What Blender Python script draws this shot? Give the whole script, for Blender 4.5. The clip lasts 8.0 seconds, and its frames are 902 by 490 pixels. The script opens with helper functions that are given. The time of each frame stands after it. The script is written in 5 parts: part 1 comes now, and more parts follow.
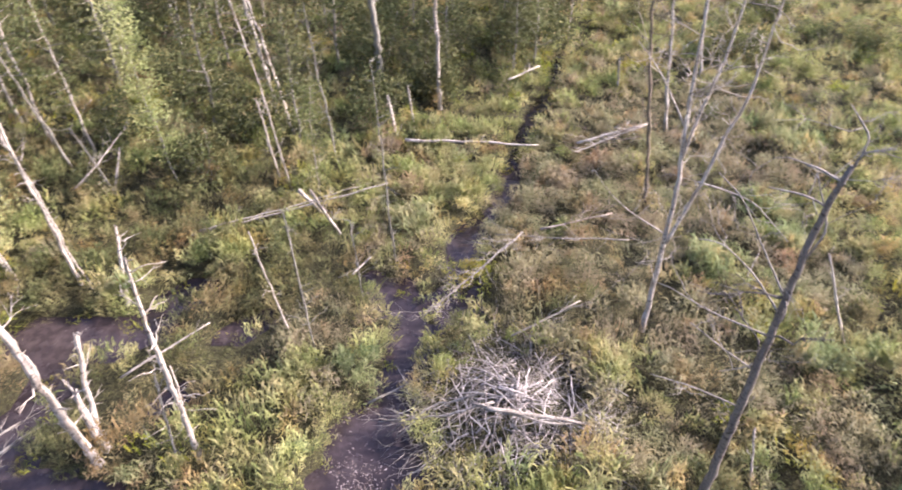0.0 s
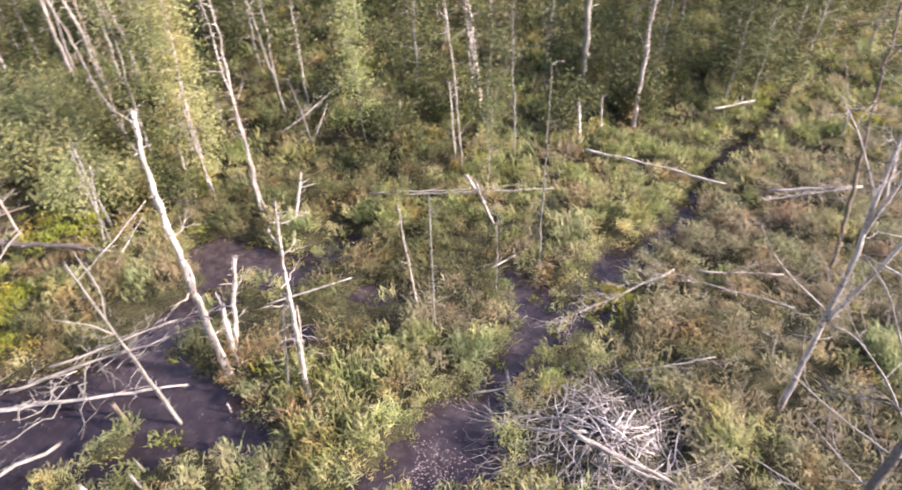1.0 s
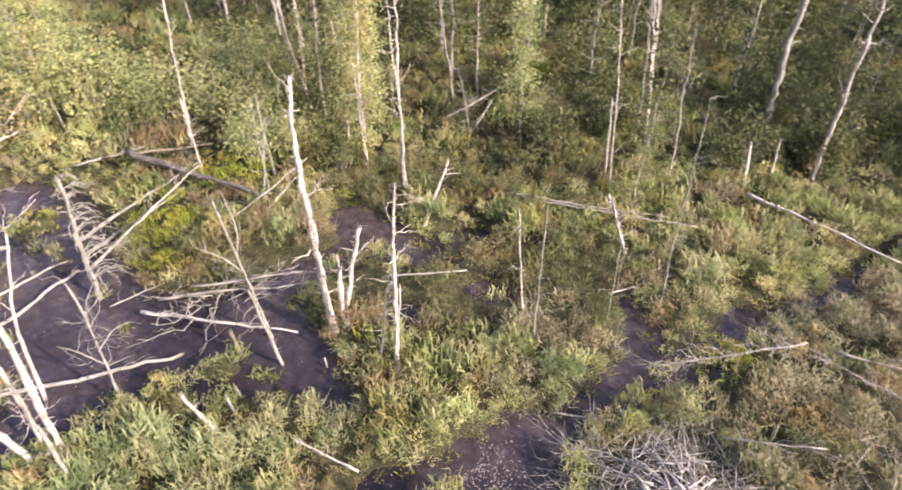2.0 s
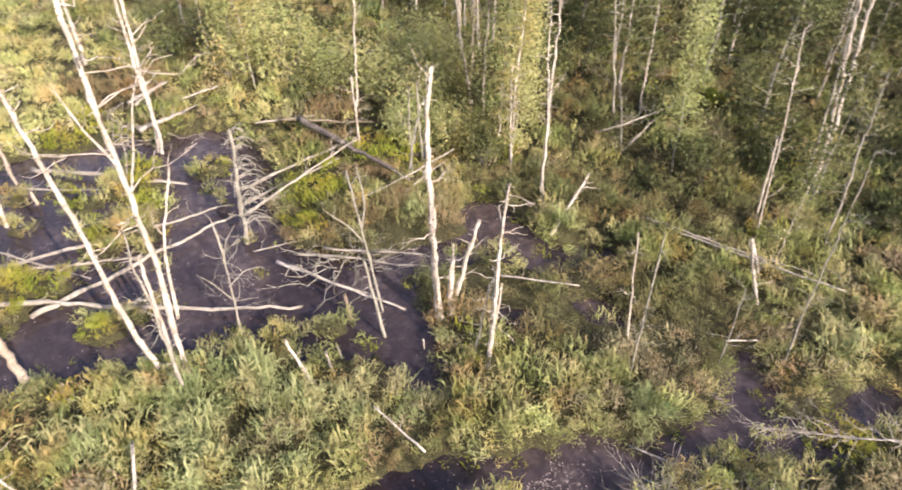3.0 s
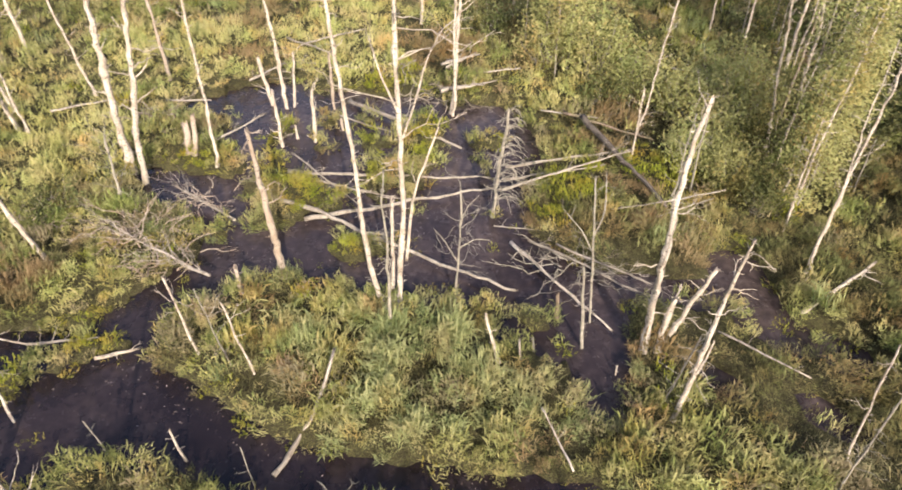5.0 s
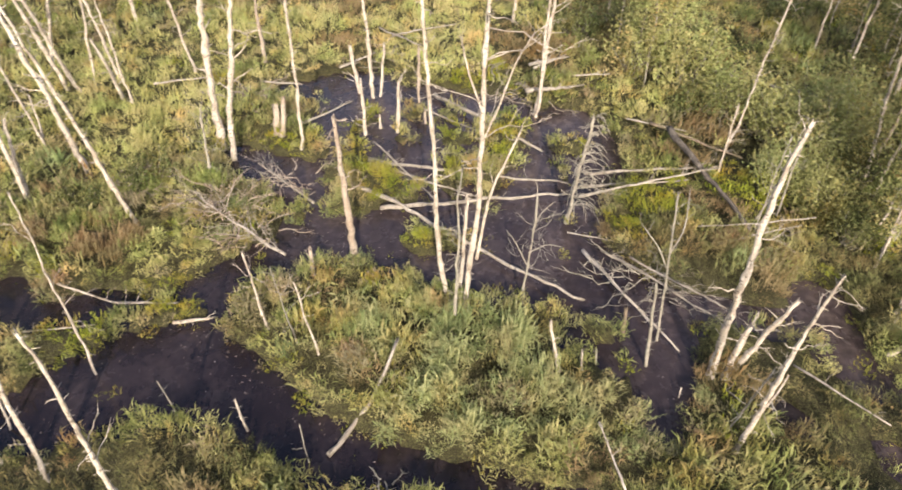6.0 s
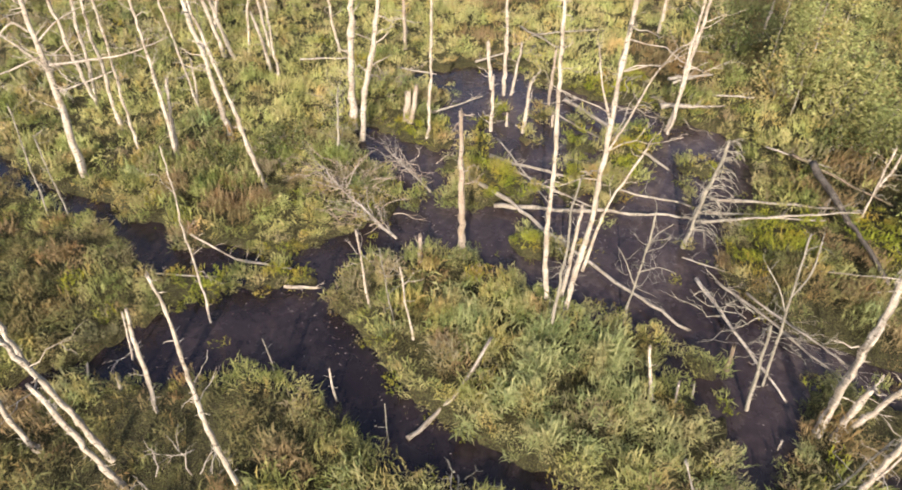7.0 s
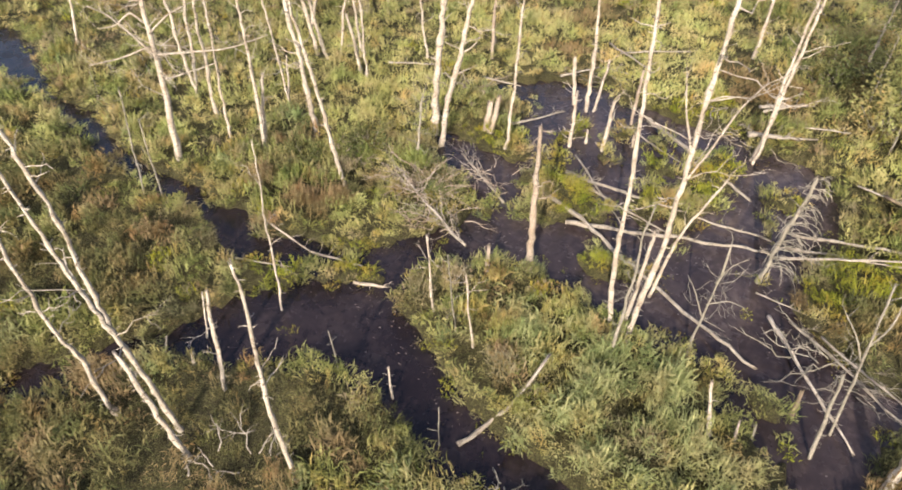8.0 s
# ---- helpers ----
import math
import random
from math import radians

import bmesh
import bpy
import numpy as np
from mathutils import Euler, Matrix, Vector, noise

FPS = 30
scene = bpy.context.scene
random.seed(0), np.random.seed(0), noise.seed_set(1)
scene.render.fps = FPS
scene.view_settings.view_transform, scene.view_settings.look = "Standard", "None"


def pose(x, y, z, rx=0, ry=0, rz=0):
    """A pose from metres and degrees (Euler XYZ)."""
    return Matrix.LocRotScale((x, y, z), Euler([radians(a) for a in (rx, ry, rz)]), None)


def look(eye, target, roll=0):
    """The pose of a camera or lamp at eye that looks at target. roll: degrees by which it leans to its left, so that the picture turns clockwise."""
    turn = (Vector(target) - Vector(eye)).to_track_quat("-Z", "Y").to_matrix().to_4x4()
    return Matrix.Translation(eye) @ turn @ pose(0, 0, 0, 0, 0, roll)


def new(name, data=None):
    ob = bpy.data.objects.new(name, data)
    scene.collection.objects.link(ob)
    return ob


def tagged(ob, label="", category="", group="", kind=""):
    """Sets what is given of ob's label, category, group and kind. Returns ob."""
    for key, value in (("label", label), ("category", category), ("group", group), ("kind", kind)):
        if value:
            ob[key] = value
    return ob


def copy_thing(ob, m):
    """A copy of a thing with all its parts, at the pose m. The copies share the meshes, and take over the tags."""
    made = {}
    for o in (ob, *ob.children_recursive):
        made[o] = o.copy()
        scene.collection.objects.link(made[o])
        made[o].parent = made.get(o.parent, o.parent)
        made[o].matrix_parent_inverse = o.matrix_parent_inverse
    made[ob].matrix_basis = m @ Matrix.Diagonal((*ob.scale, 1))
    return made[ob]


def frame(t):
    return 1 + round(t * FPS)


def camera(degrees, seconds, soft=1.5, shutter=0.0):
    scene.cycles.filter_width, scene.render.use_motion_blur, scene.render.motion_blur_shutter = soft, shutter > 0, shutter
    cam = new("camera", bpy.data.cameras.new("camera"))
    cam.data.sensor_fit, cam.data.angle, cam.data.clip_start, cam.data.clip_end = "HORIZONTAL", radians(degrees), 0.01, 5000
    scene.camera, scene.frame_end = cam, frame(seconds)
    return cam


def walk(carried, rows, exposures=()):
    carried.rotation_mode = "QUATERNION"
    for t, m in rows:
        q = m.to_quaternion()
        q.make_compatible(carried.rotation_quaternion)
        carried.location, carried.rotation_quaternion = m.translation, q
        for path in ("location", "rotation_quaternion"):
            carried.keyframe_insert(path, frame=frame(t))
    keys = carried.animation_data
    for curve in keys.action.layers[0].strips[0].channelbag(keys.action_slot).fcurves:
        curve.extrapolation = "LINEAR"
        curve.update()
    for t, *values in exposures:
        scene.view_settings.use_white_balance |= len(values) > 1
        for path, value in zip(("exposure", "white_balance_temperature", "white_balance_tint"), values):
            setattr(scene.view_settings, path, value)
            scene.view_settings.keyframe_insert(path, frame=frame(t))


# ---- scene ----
cam = camera(68.2, 8.0, soft=1.78, shutter=0.28)
PATH = [
    (0.0, (0.000, 0.000, 11.393), (-0.003, 9.836, 2.893), -0.14),
    (0.5, (0.521, 0.122, 11.500), (-1.325, 9.727, 2.934), -0.06),
    (1.0, (1.048, 0.217, 11.457), (-2.552, 9.354, 2.938), -0.12),
    (1.5, (1.435, 0.486, 11.553), (-3.657, 8.805, 2.959), 0.14),
    (1.7, (1.607, 0.589, 11.578), (-3.957, 8.590, 2.974), 0.30),
    (2.8, (2.552, 1.169, 11.666), (-5.466, 6.907, 3.194), 0.33),
    (3.0, (2.653, 1.297, 11.670), (-5.677, 6.518, 3.164), -0.05),
    (3.5, (2.857, 1.609, 11.661), (-6.201, 5.499, 3.186), 0.05),
    (4.0, (2.946, 1.876, 11.723), (-6.560, 4.369, 3.212), -0.00),
    (4.5, (2.980, 1.937, 11.703), (-6.776, 3.260, 3.214), 0.17),
    (5.8, (2.942, 1.846, 11.768), (-6.841, 1.374, 3.219), 0.64),
    (6.0, (2.931, 1.847, 11.788), (-6.817, 1.049, 3.225), 0.75),
    (6.5, (2.908, 1.895, 11.855), (-6.647, 0.004, 3.245), 0.74),
    (7.0, (2.895, 1.892, 11.860), (-6.389, -0.985, 3.228), 0.90),
    (7.5, (2.931, 1.892, 11.935), (-6.153, -1.612, 3.323), 1.04),
    (8.0, (2.968, 1.925, 12.085), (-5.877, -2.220, 3.507), 1.05),
]
EXPOSURES = [(0.0, 1.78, 5550, 26), (1.5, 1.69, 5650, 24), (3.0, 1.50, 5930, 18), (4.5, 1.20, 6180, 15), (6.0, 1.10, 6180, 12), (8.0, 1.05, 6200, 12)]
walk(cam, [(t, look(eye, target, roll)) for t, eye, target, roll in PATH], EXPOSURES)

# ---------------------------------------------------------------- light
SUN_YAW, SUN_UP = 100.0, 31.0          # heading along which the light travels, and the sun's height
world = bpy.data.worlds.new("sky")
scene.world = world
world.use_nodes = True
wn = world.node_tree.nodes
sky = wn.new("ShaderNodeTexSky")
sky.sky_type = "NISHITA"
sky.sun_disc = False
sky.sun_elevation = radians(SUN_UP)
sky.air_density, sky.dust_density, sky.ozone_density = 1.0, 4.5, 0.6
way = Vector((-math.sin(radians(SUN_YAW)), math.cos(radians(SUN_YAW)), 0))
sky.sun_rotation = math.atan2(-way.x, -way.y)
wn["Background"].inputs["Strength"].default_value = 0.13
world.node_tree.links.new(sky.outputs["Color"], wn["Background"].inputs["Color"])
sun_data = bpy.data.lights.new("sun", "SUN")
sun_data.energy, sun_data.angle, sun_data.color = 3.9, radians(0.6), (1.0, 0.87, 0.68)
sun_ob = new("sun", sun_data)
down = way * math.cos(radians(SUN_UP)) + Vector((0, 0, -math.sin(radians(SUN_UP))))
sun_ob.rotation_euler = down.to_track_quat("-Z", "Y").to_euler()
sun_ob.location = (30, 5, 30)

# ---------------------------------------------------------------- materials


class Nodes:
    """A node material in few words."""

    def __init__(self, name, rough=0.8, spec=0.25):
        self.mat = bpy.data.materials.new(name)
        self.mat.use_nodes = True
        self.tree = self.mat.node_tree
        self.bsdf = self.tree.nodes["Principled BSDF"]
        self.bsdf.inputs["Roughness"].default_value = rough
        self.bsdf.inputs["Specular IOR Level"].default_value = spec

    def add(self, kind, **values):
        n = self.tree.nodes.new(kind)
        for key, v in values.items():
            n.inputs[key.replace("_", " ")].default_value = v
        return n

    def link(self, a, b):
        self.tree.links.new(a, b)

    def coord(self, scale=(1, 1, 1), world_space=False):
        m = self.add("ShaderNodeMapping")
        m.inputs["Scale"].default_value = scale
        if world_space:
            self.link(self.add("ShaderNodeNewGeometry").outputs["Position"], m.inputs["Vector"])
        else:
            self.link(self.add("ShaderNodeTexCoord").outputs["Object"], m.inputs["Vector"])
        return m.outputs["Vector"]

    def noise(self, scale, detail=4, vec=None, rough=0.55):
        n = self.add("ShaderNodeTexNoise", Scale=scale, Detail=detail, Roughness=rough)
        if vec is not None:
            self.link(vec, n.inputs["Vector"])
        return n.outputs["Fac"]

    def ramp(self, fac, stops):
        r = self.add("ShaderNodeValToRGB")
        el = r.color_ramp.elements
        while len(el) < len(stops):
            el.new(0.5)
        for e, (p, c) in zip(el, stops):
            e.position, e.color = p, (*c, 1)
        self.link(fac, r.inputs["Fac"])
        return r.outputs["Color"]

    def mix(self, a, b, fac, mode="MIX"):
        m = self.tree.nodes.new("ShaderNodeMix")
        m.data_type, m.blend_type = "RGBA", mode
        for sock, v in ((m.inputs[0], fac), (m.inputs[6], a), (m.inputs[7], b)):
            if isinstance(v, (int, float)):
                sock.default_value = v
            elif isinstance(v, tuple):
                sock.default_value = (*v, 1)
            else:
                self.link(v, sock)
        return m.outputs[2]

    def math(self, op, a, b=0.0):
        m = self.tree.nodes.new("ShaderNodeMath")
        m.operation = op
        for sock, v in zip(m.inputs, (a, b)):
            if isinstance(v, (int, float)):
                sock.default_value = v
            else:
                self.link(v, sock)
        return m.outputs[0]

    def done(self, color, bump=None, strength=0.4, distance=0.01):
        self.link(color, self.bsdf.inputs["Base Color"]) if not isinstance(color, tuple) else None
        if bump is not None:
            b = self.add("ShaderNodeBump", Strength=strength, Distance=distance)
            self.link(bump, b.inputs["Height"])
            self.link(b.outputs["Normal"], self.bsdf.inputs["Normal"])
        return self.mat


def plant(name, dark, mid, light, dry, dryness=0.3, translucent=0.4, even=0.6):
    """Leaves or blades: colour by patch of ground, by blade and along a fine grain; light comes through.
    even: how far the leaves of a mound shade as one soft surface."""
    n = Nodes(name, 0.8, 0.15)
    geo = n.add("ShaderNodeNewGeometry")
    pos = n.coord(world_space=True)
    big = n.noise(0.45, 3, pos)
    small = n.noise(3.2, 3, pos)
    isl = geo.outputs["Random Per Island"]
    tone = n.math("ADD", n.math("MULTIPLY", big, 0.38), n.math("ADD", n.math("MULTIPLY", small, 0.6), n.math("MULTIPLY", isl, 0.08)))
    col = n.ramp(tone, [(0.34, dark), (0.52, mid), (0.70, light)])
    patch = n.noise(0.8, 4, n.coord((1, 1, 0.3), True))
    spread = n.math("ADD", patch, n.math("MULTIPLY", isl, 0.1))
    fac = n.ramp(spread, [(0.74 - dryness, (0, 0, 0)), (0.89 - dryness * 0.6, (1, 1, 1))])
    col = n.mix(col, dry, fac)
    green = n.ramp(n.noise(0.85, 3, n.coord((1, 1, 0.2), True)), [(0.46, (0, 0, 0)), (0.60, (0.9, 0.9, 0.9))])
    col = n.mix(col, (0.87, 0.99, 0.90), green, "MULTIPLY")
    brown = n.ramp(n.noise(1.25, 3, n.coord((1.1, 0.9, 0.25), True)), [(0.53, (0, 0, 0)), (0.66, (0.9, 0.9, 0.9))])
    col = n.mix(col, (1.12, 0.90, 0.78), brown, "MULTIPLY")
    n.link(col, n.bsdf.inputs["Base Color"])
    flat = n.tree.nodes.new("ShaderNodeMix")
    flat.data_type = "VECTOR"
    flat.inputs["Factor"].default_value = even
    flat.inputs[5].default_value = (0.0, 0.0, 1.0)
    n.link(geo.outputs["Normal"], flat.inputs[4])
    level = n.tree.nodes.new("ShaderNodeVectorMath")
    level.operation = "NORMALIZE"
    n.link(flat.outputs[1], level.inputs[0])
    n.link(level.outputs[0], n.bsdf.inputs["Normal"])
    tr = n.add("ShaderNodeBsdfTranslucent")
    n.link(col, tr.inputs["Color"])
    ms = n.add("ShaderNodeMixShader", Fac=translucent)
    n.link(n.bsdf.outputs[0], ms.inputs[1])
    n.link(tr.outputs[0], ms.inputs[2])
    n.link(ms.outputs[0], n.tree.nodes["Material Output"].inputs["Surface"])
    return n.mat


SEDGE = plant("sedge_blades", (0.0873, 0.103, 0.0293), (0.238, 0.25, 0.0807), (0.458, 0.44, 0.171), (0.405, 0.328, 0.165), 0.25)
REED = plant("reed_blades", (0.088, 0.112, 0.045), (0.235, 0.262, 0.108), (0.46, 0.465, 0.222), (0.42, 0.35, 0.175), 0.26)
MYRTLE = plant("bog_myrtle_leaves", (0.042, 0.048, 0.021), (0.145, 0.145, 0.057), (0.285, 0.272, 0.118), (0.255, 0.19, 0.092), 0.24)
LIME = plant("bright_moss_leaves", (0.13, 0.155, 0.02), (0.275, 0.285, 0.035), (0.41, 0.40, 0.075), (0.36, 0.25, 0.085), 0.2)
HEATH = plant("heath_leaves", (0.100, 0.092, 0.046), (0.250, 0.222, 0.115), (0.415, 0.372, 0.205), (0.30, 0.235, 0.15), 0.27)
RUST = plant("rusty_blades", (0.131, 0.0983, 0.0485), (0.243, 0.182, 0.0916), (0.346, 0.285, 0.151), (0.281, 0.197, 0.103), 0.3)
# pale grass, with the bright sun on the open meadow put into its colour
STRAW = plant("pale_sunlit_meadow_blades", (0.196, 0.202, 0.0672), (0.429, 0.416, 0.15), (0.637, 0.597, 0.255), (0.539, 0.446, 0.224), 0.27)
LEAF = plant("birch_leaves", (0.066, 0.071, 0.025), (0.128, 0.131, 0.05), (0.21, 0.202, 0.092), (0.235, 0.195, 0.088), 0.1, 0.4, 0.35)
LEAF_PALE = plant("pale_willow_leaves", (0.15, 0.157, 0.057), (0.305, 0.302, 0.118), (0.44, 0.425, 0.195), (0.40, 0.33, 0.155), 0.15, 0.45, 0.4)
LEAF_DARK = plant("alder_leaves", (0.048, 0.053, 0.020), (0.094, 0.098, 0.039), (0.155, 0.155, 0.066), (0.14, 0.115, 0.053), 0.1, 0.38, 0.35)


def bark_material(name, pale, mark, stain, marks=0.5, rough=0.75):
    n = Nodes(name, rough, 0.2)
    ring = n.noise(1.0, 5, n.coord((16, 16, 45)), 0.7)
    grain = n.noise(1.0, 4, n.coord((60, 60, 7)))
    blot = n.noise(2.2, 4, n.coord())
    nick = n.noise(1.0, 3, n.coord((9, 9, 14)), 0.6)
    fine = n.ramp(ring, [(0.60 - marks * 0.16, (0, 0, 0)), (0.70, (1, 1, 1))])
    col = n.mix(pale, stain, n.ramp(blot, [(0.40, (0, 0, 0)), (0.66, (1, 1, 1))]))
    col = n.mix(col, mark, n.ramp(nick, [(0.59, (0, 0, 0)), (0.65, (0.9, 0.9, 0.9))]))
    col = n.mix(col, mark, fine)
    col = n.mix(col, n.ramp(grain, [(0.3, (0.6, 0.58, 0.56)), (0.7, (1, 1, 1))]), 0.85, "MULTIPLY")
    return n.done(col, n.math("ADD", grain, n.math("ADD", ring, nick)), 0.7, 0.02)


BARK = {
    "white": bark_material("white_birch_bark", (0.575, 0.515, 0.44), (0.134, 0.109, 0.084), (0.35, 0.296, 0.235), 0.45),
    "pink": bark_material("bare_bleached_wood", (0.40, 0.345, 0.285), (0.172, 0.125, 0.0936), (0.281, 0.211, 0.156), 0.3),
    "grey": bark_material("grey_weathered_wood", (0.336, 0.311, 0.26), (0.118, 0.101, 0.084), (0.227, 0.21, 0.168), 0.4),
    "pale": bark_material("silver_driftwood", (0.378, 0.34, 0.29), (0.134, 0.113, 0.0924), (0.252, 0.218, 0.176), 0.4),
    "dark": bark_material("dark_wet_bark", (0.115, 0.097, 0.083), (0.042, 0.035, 0.03), (0.19, 0.162, 0.132), 0.6),
    "alder": bark_material("grey_brown_alder_bark", (0.175, 0.15, 0.13), (0.06, 0.05, 0.042), (0.23, 0.198, 0.162), 0.6),
    "brown": bark_material("brown_rotten_wood", (0.22, 0.17, 0.125), (0.08, 0.06, 0.04), (0.17, 0.15, 0.09), 0.5),
}


def peat_material():
    n = Nodes("wet_peat_and_moss", 0.85, 0.25)
    pos = n.coord(world_space=True)
    a, b, c = n.noise(0.7, 5, pos), n.noise(7, 5, pos), n.noise(45, 4, pos)
    # dark peat, deepened further: shade between the plants is put into these tones
    col = n.ramp(a, [(0.35, (0.034, 0.031, 0.0145)), (0.5, (0.056, 0.054, 0.021)), (0.68, (0.086, 0.074, 0.030))])
    col = n.mix(col, (0.0252, 0.0194, 0.013), n.ramp(b, [(0.5, (0, 0, 0)), (0.75, (1, 1, 1))]))
    mottle = n.noise(19, 5, pos, 0.7)
    col = n.mix(col, (0.018, 0.0151, 0.00864), n.ramp(mottle, [(0.40, (1, 1, 1)), (0.52, (0, 0, 0))]))
    col = n.mix(col, (0.158, 0.144, 0.054), n.ramp(c, [(0.52, (0, 0, 0)), (0.62, (0.9, 0.9, 0.9))]))
    return n.done(col, n.math("ADD", b, n.math("ADD", c, mottle)), 1.0, 0.08)


def water_material():
    n = Nodes("dark_bog_water", 0.15, 0.33)
    pos = n.coord(world_space=True)
    a, b = n.noise(0.5, 5, pos), n.noise(4, 6, pos, 0.65)
    tone = n.math("ADD", n.math("MULTIPLY", a, 0.6), n.math("MULTIPLY", b, 0.4))
    deep = n.ramp(tone, [(0.36, (0.008, 0.0052, 0.0065)), (0.5, (0.013, 0.009, 0.0108)), (0.66, (0.030, 0.022, 0.0235))])
    mud = n.ramp(tone, [(0.34, (0.018, 0.0127, 0.0133)), (0.5, (0.036, 0.0265, 0.0275)), (0.66, (0.084, 0.064, 0.0595))])
    far = n.tree.nodes.new("ShaderNodeVectorMath")
    far.operation = "DISTANCE"
    n.link(n.add("ShaderNodeNewGeometry").outputs["Position"], far.inputs[0])
    far.inputs[1].default_value = (-14.6, 0.4, 0.0)
    east = n.tree.nodes.new("ShaderNodeVectorMath")
    east.operation = "DISTANCE"
    n.link(n.add("ShaderNodeNewGeometry").outputs["Position"], east.inputs[0])
    east.inputs[1].default_value = (-2.5, 12.0, 0.0)
    flats = n.tree.nodes.new("ShaderNodeVectorMath")
    flats.operation = "DISTANCE"
    n.link(n.add("ShaderNodeNewGeometry").outputs["Position"], flats.inputs[0])
    flats.inputs[1].default_value = (-7.6, 11.4, 0.0)
    nearest = n.math("MINIMUM", n.math("MINIMUM", far.outputs["Value"], east.outputs["Value"]), flats.outputs["Value"])
    reach = n.math("ADD", n.math("MULTIPLY", nearest, 0.095), n.math("MULTIPLY", a, 0.3))
    col = n.mix(mud, deep, n.ramp(reach, [(0.62, (0, 0, 0)), (0.9, (1, 1, 1))]))
    film = n.noise(1.3, 6, pos, 0.6)
    n.link(n.ramp(film, [(0.4, (0.09, 0.09, 0.09)), (0.62, (0.36, 0.36, 0.36))]), n.bsdf.inputs["Roughness"])
    return n.done(col, n.noise(3.0, 3, pos), 0.06, 0.02)


PEAT, WATER = peat_material(), water_material()


def stick_material():
    n = Nodes("peeled_silver_sticks", 0.7, 0.25)
    obj = n.add("ShaderNodeObjectInfo")
    grain = n.noise(1.0, 4, n.coord((50, 50, 5)))
    col = n.ramp(obj.outputs["Random"], [(0.0, (0.10, 0.08, 0.065)), (0.3, (0.28, 0.245, 0.22)), (0.65, (0.49, 0.445, 0.41)), (1.0, (0.64, 0.59, 0.545))])
    col = n.mix(col, n.ramp(grain, [(0.3, (0.5, 0.46, 0.42)), (0.65, (1, 1, 1))]), 0.85, "MULTIPLY")
    return n.done(col, grain, 0.4, 0.006)


STICK = stick_material()


def litter_material():
    n = Nodes("floating_leaf_litter", 0.6, 0.4)
    isl = n.add("ShaderNodeNewGeometry").outputs["Random Per Island"]
    return n.done(n.ramp(isl, [(0.0, (0.10, 0.07, 0.05)), (0.6, (0.20, 0.16, 0.14)), (1.0, (0.34, 0.29, 0.27))]))


LITTER = litter_material()

# ---------------------------------------------------------------- mesh helpers
rng = np.random.default_rng(7)


def np_mesh(name, verts, quads=(), tris=(), material=None, smooth=True):
    verts = np.asarray(verts, np.float32).reshape(-1, 3)
    quads, tris = np.asarray(quads, np.int32).reshape(-1, 4), np.asarray(tris, np.int32).reshape(-1, 3)
    me = bpy.data.meshes.new(name)
    me.vertices.add(len(verts))
    me.vertices.foreach_set("co", verts.ravel())
    loops = np.concatenate([quads.ravel(), tris.ravel()])
    sizes = np.concatenate([np.full(len(quads), 4), np.full(len(tris), 3)]).astype(np.int32)
    starts = np.concatenate([[0], np.cumsum(sizes)[:-1]]).astype(np.int32)
    me.loops.add(len(loops))
    me.loops.foreach_set("vertex_index", loops)
    me.polygons.add(len(sizes))
    me.polygons.foreach_set("loop_start", starts)
    me.polygons.foreach_set("use_smooth", np.full(len(sizes), smooth))
    me.update(calc_edges=True)
    if material:
        me.materials.append(material)
    return me


